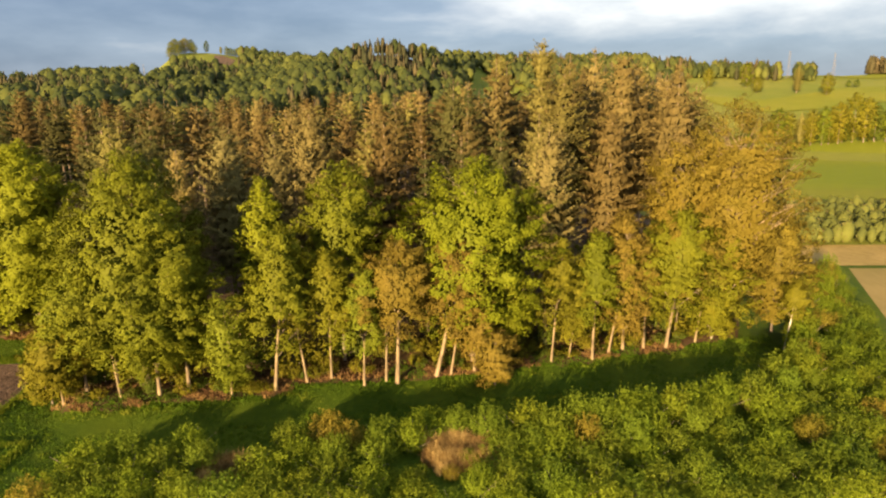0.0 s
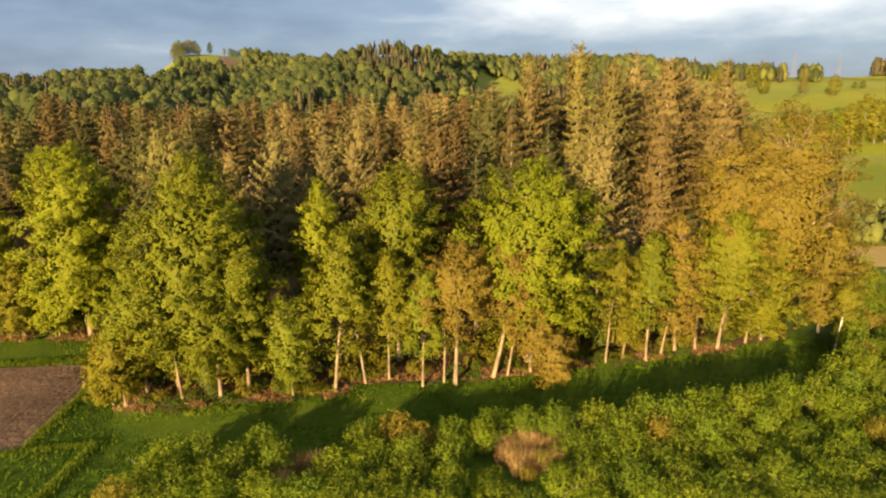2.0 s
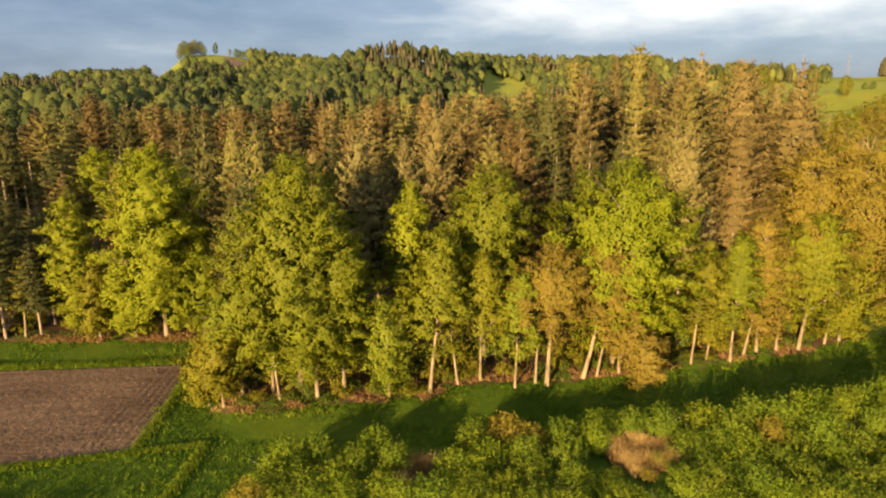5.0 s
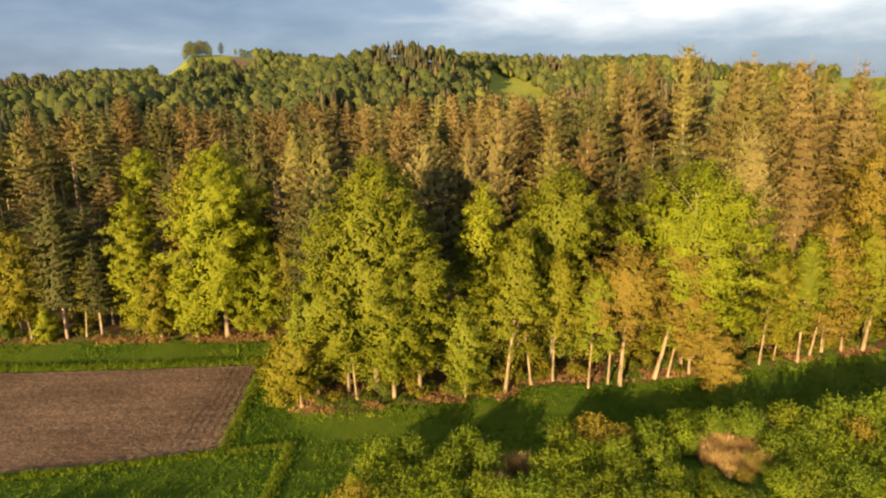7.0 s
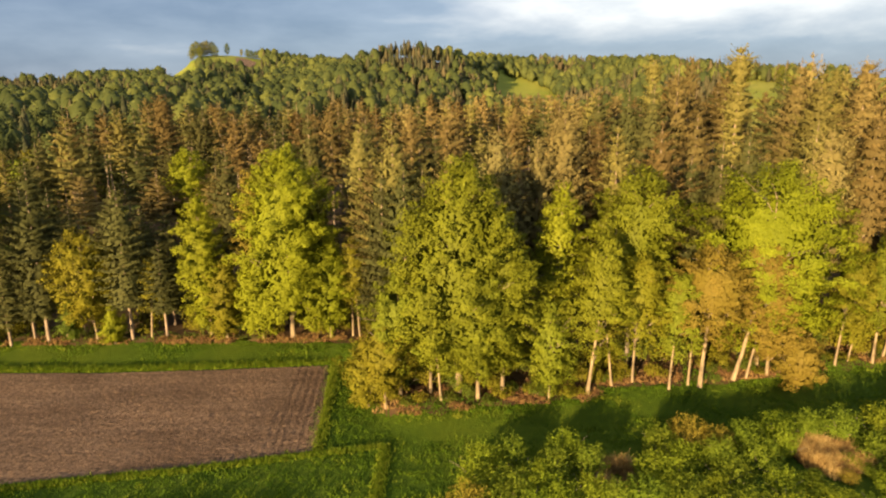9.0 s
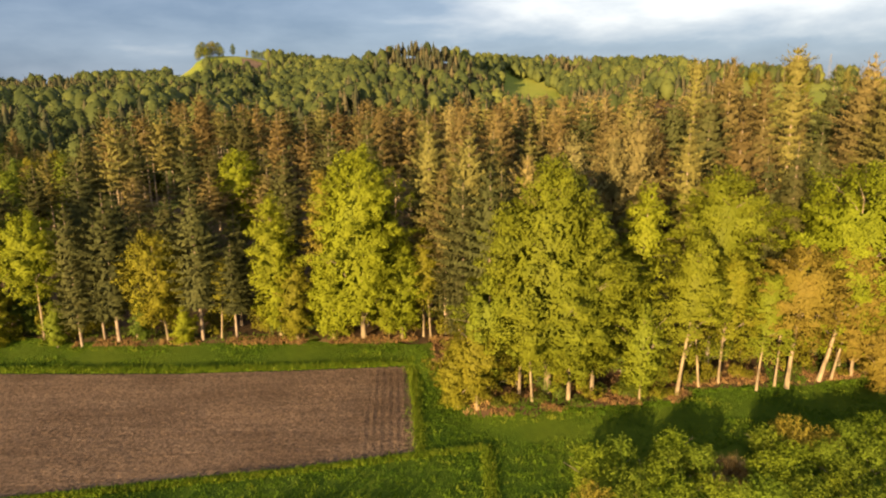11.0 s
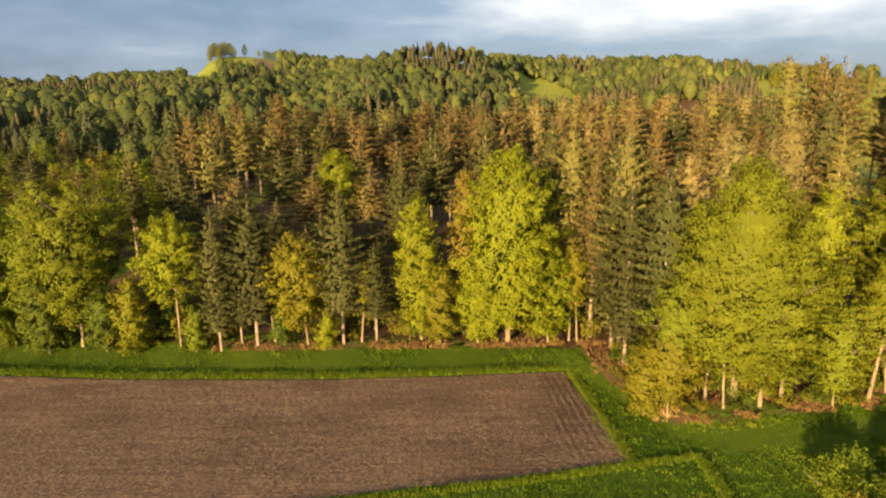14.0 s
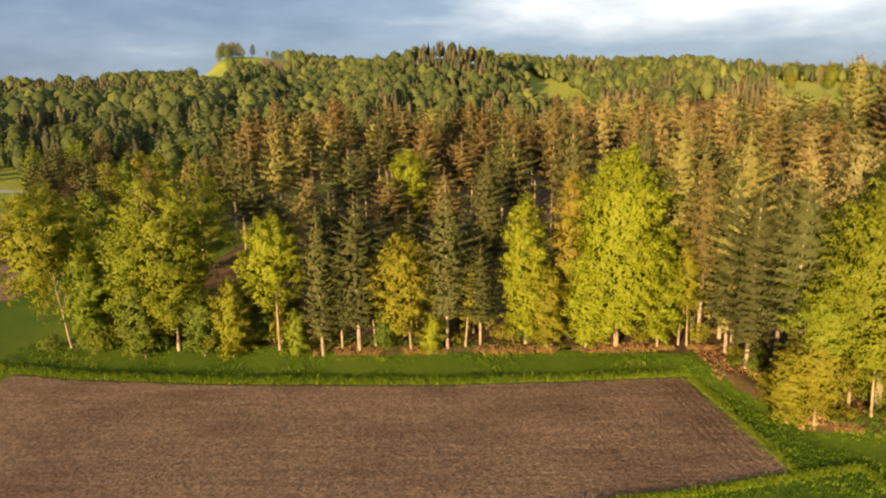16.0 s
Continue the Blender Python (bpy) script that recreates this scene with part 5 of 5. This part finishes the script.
for x, y in taken[:298]:
    green = rng.uniform()
    k = int(rng.integers(0, 4)) if green < (0.94 if x < 26 else 0.84) else 4
    tall = rng.uniform(0.66, 0.86) * (1.0 + 0.2 * smooth01((y - scrub_front(x) + 8) / 4)) * (0.48 if abs((x - 0.8) - 0.51 * (y - 56)) < 3.5 and y < 57 else 1.0) * (1.0 + 0.12 * smooth01((x - 28) / 25)) * (1.0 + 0.3 * smooth01((x - 8) / 8) * smooth01((y - scrub_front(x) + 7) / 3))
    shrub(k, x, y, tall, rng.uniform(1.0, 1.4))

# low shrubs that break up the dry gap
for x, y in ((-2.6, 53.4), (0.4, 53.0), (3.4, 54.0), (-3.0, 57.8), (2.2, 55.6)):
    shrub(int(rng.integers(0, 5)), x, y, rng.uniform(0.22, 0.4), rng.uniform(0.5, 0.8))
# undergrowth along the foot of the wood
for _ in range(14):
    shrub(int(rng.integers(5, 7)), rng.uniform(-46.5, -42), rng.uniform(70, 87), rng.uniform(0.4, 0.9), rng.uniform(0.6, 1.0))
# hedge south of the grass plot, whose shade falls on the edge of the tilled field
for x in np.arange(-112, -50, 3.4):
    if rng.uniform() < 0.8:
        shrub(int(rng.integers(0, 4)), x + rng.normal(0, 0.8), 41.5 + 0.1 * (x + 80) + rng.normal(0, 0.8), rng.uniform(0.42, 0.68), rng.uniform(0.9, 1.3))
for x in rng.uniform(-147, -122, 12):
    shrub(int(rng.integers(5, 7)), x, rng.uniform(90.0, 95.0), rng.uniform(0.6, 1.2), rng.uniform(0.8, 1.2))
for x in rng.uniform(-138, -48, 46):
    shrub(int(rng.integers(5, 7)), x, 92.0 + rng.uniform(0, 9), rng.uniform(0.7, 1.6), rng.uniform(0.8, 1.2))
for x in rng.uniform(-142, -46, 26):
    shrub(int(rng.integers(5, 7)), x, 90.4 + abs(rng.normal(0, 1.6)), rng.uniform(0.45, 1.2), rng.uniform(0.6, 1.0))
for x in rng.uniform(-44, 40, 24):
    shrub(int(rng.integers(5, 7)), x, float(wood_front(x)) + rng.uniform(0.8, 3.0), rng.uniform(0.16, 0.4), rng.uniform(0.4, 0.8))
for x in rng.uniform(-44, 44, 40):
    shrub(int(rng.integers(5, 7)), x, float(wood_front(x)) + 2.0 + abs(rng.normal(0, 1.6)), rng.uniform(0.25, 0.7), rng.uniform(0.5, 0.9))
for x in np.arange(-42, 42, 2.8):
    shrub(int(rng.integers(5, 7)), x, float(wood_front(x)) + rng.uniform(5.0, 9.0), rng.uniform(0.7, 1.3), rng.uniform(0.9, 1.3))

hedge = []
for x in np.arange(84, 170, 2.0):
    for y in np.arange(152, 197, 3.6):
        hedge.append((x + rng.normal(0, 0.8), y + rng.normal(0, 0.9), rng.uniform(3.0, 6.4), rng.uniform(0.5, 1.0)))
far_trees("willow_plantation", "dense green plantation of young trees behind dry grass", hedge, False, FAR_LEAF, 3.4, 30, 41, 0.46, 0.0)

# ---- grass, stalks and litter ----


def blades(name, label, spots, material, seed, per=5, wide=0.05):
    """Tufts: rows of x, y, height, tone; each a few upright blades."""
    r = np.random.default_rng(seed)
    spots = np.asarray(spots, float)
    n = len(spots)
    a = r.uniform(0, 2 * np.pi, (n, per))
    h = spots[:, 2:3] * r.uniform(0.6, 1.15, (n, per))
    x, y = spots[:, 0:1] + r.normal(0, 0.13, (n, per)), spots[:, 1:2] + r.normal(0, 0.13, (n, per))
    z = np.broadcast_to(land(spots[:, 0], spots[:, 1])[:, None], (n, per)) - 0.03
    w = wide * (0.6 + spots[:, 2:3])
    p0 = np.stack([x - np.cos(a) * w, y - np.sin(a) * w, z], -1)
    p1 = np.stack([x + np.cos(a) * w, y + np.sin(a) * w, z], -1)
    bend = 0.35 * h
    p2 = np.stack([x + r.normal(0, 1, a.shape) * bend, y + r.normal(0, 1, a.shape) * bend, z + h], -1)
    v = np.stack([p0, p1, p2], 2).reshape(-1, 3)
    ob = new(name, mesh_from(name, v, np.arange(len(v)).reshape(-1, 3), material, tone=np.repeat(np.repeat(spots[:, 3], per), 3)))
    return tagged(ob, label, "grass", kind="stuff")


def on_soil(x, y):
    return -152 < x < -52.2 + (59.2 - y) * 0.085 and field_y(x, False) < y < field_y(x, True)


tufts, dry = [], []
r = np.random.default_rng(77)
# tall strip along the edges of the tilled field
# lighter tone than the meadow: sun on the tall margins put into colour
for x in r.uniform(-150, -52.5, 9000):
    tufts.append((x, field_y(x, True) + 0.1 + abs(r.normal(0, 0.8)), r.uniform(0.35, 0.7), r.uniform(0.35, 0.8)))
for s in r.uniform(0, 1, 1900):
    y = 59.0 + s * 23
    tufts.append((-51.2 - (y - 59.2) * 0.085 + abs(r.normal(0, 0.5)), y, r.uniform(0.2, 0.45), r.uniform(0.5, 0.9)))
for x in r.uniform(-100, -44.2, 4200):
    y = np.interp(x, [-100, -86, -73, -63, -51, -44], [48.6, 51.3, 53.8, 55.6, 58.4, 60.0])
    tufts.append((x, y + r.normal(0, 0.28), r.uniform(0.25, 0.5), r.uniform(0.4, 0.85)))
for y in r.uniform(44, 60.2, 1500):
    tufts.append((-43.8 + r.normal(0, 0.3), y, r.uniform(0.25, 0.5), r.uniform(0.4, 0.85)))
# meadow between
for x, y in zip(r.uniform(-150, 48, 92000), r.uniform(44, 95, 92000)):
    if on_soil(x, y) or y > np.interp(x, [-170, -52, -49, -44, -21, 4, 31, 48], [106, 88, 77, 66, 69, 75, 82, 90]) or y < np.interp(x, [-170, -38, -34, 48], [44, 44, 57, 70]):
        continue
    # mown track and plot are toned darker: their shade is put into colour
    mown = 83.0 < y < 86.6 and x < -50
    plot = x < -44.4 and y < 60
    fresh = 0.5 * noise.noise(Vector((x * 0.16, y * 0.5, 5.0))) + 0.36 * noise.noise(Vector((x * 0.7, y * 0.9, 6.0)))
    tufts.append((x, y, r.uniform(0.16, 0.36) * (1 + fresh), np.clip((0.26 if mown or plot else 0.33) + fresh + r.uniform(-0.12, 0.2), 0, 1)))
# bracken and dead stalks at the foot of the wood
for s in r.uniform(0, 1, 5600):
    x = -43 + s * 76
    y = float(wood_front(x)) + 0.1 + abs(r.normal(0, 3.0))
    if noise.noise(Vector((x * 0.22, y * 0.3, 8.0))) > -0.08:
        dry.append((x, y, r.uniform(0.12, 0.5), r.uniform(0, 0.42)))
    else:
        tufts.append((x, y - 0.5, r.uniform(0.15, 0.4), r.uniform(0.1, 0.5)))
for y in r.uniform(67, 87, 450):
    dry.append((-45.8 + abs(r.normal(0, 1.6)), y, r.uniform(0.2, 0.7), r.uniform(0, 0.8)))
for _ in range(420):
    dry.append((r.uniform(-50.0, -43), r.uniform(79, 90), r.uniform(0.15, 0.5), r.uniform(0, 0.4)))
for x in r.uniform(-104, -47, 1500):
    if noise.noise(Vector((x * 0.2, 4.0, 1.0))) > -0.1:
        dry.append((x, 88.1 + abs(r.normal(0, 1.1)), r.uniform(0.25, 0.6), r.uniform(0, 0.5)))
blades("meadow_tufts", "long green grass of the meadow and field margins", tufts, GRASS_BLADES, 78, 3, 0.065)
blades("dry_stalks", "reddish dead bracken and tan dry grass", dry, DRY_BLADES, 79, 5, 0.06)

tan = []
for cx, cy, w, k in ((0.9, 57.4, 3.8, 9500), (-21.4, 54.5, 2.4, 2600), (36, 66.5, 2.4, 1800)):
    for _ in range(k):
        x, y = cx + r.normal(0, w * 0.62), cy + r.normal(0, w * 0.5)
        patchy = noise.noise(Vector((x * 0.55, y * 0.55, 2.0)))
        if patchy > -0.25 and math.hypot(x - cx, y - cy) < (1.0 + 0.5 * patchy) * w:
            tan.append((x, y, r.uniform(0.6, 1.2) + 0.8 * max(patchy, 0), np.clip(r.normal(0.46 + 0.6 * patchy, 0.22), 0, 1)))
blades("dry_grass", "tan dry grass in gaps of the scrub", tan, DRY_BLADES, 80, 4, 0.022)
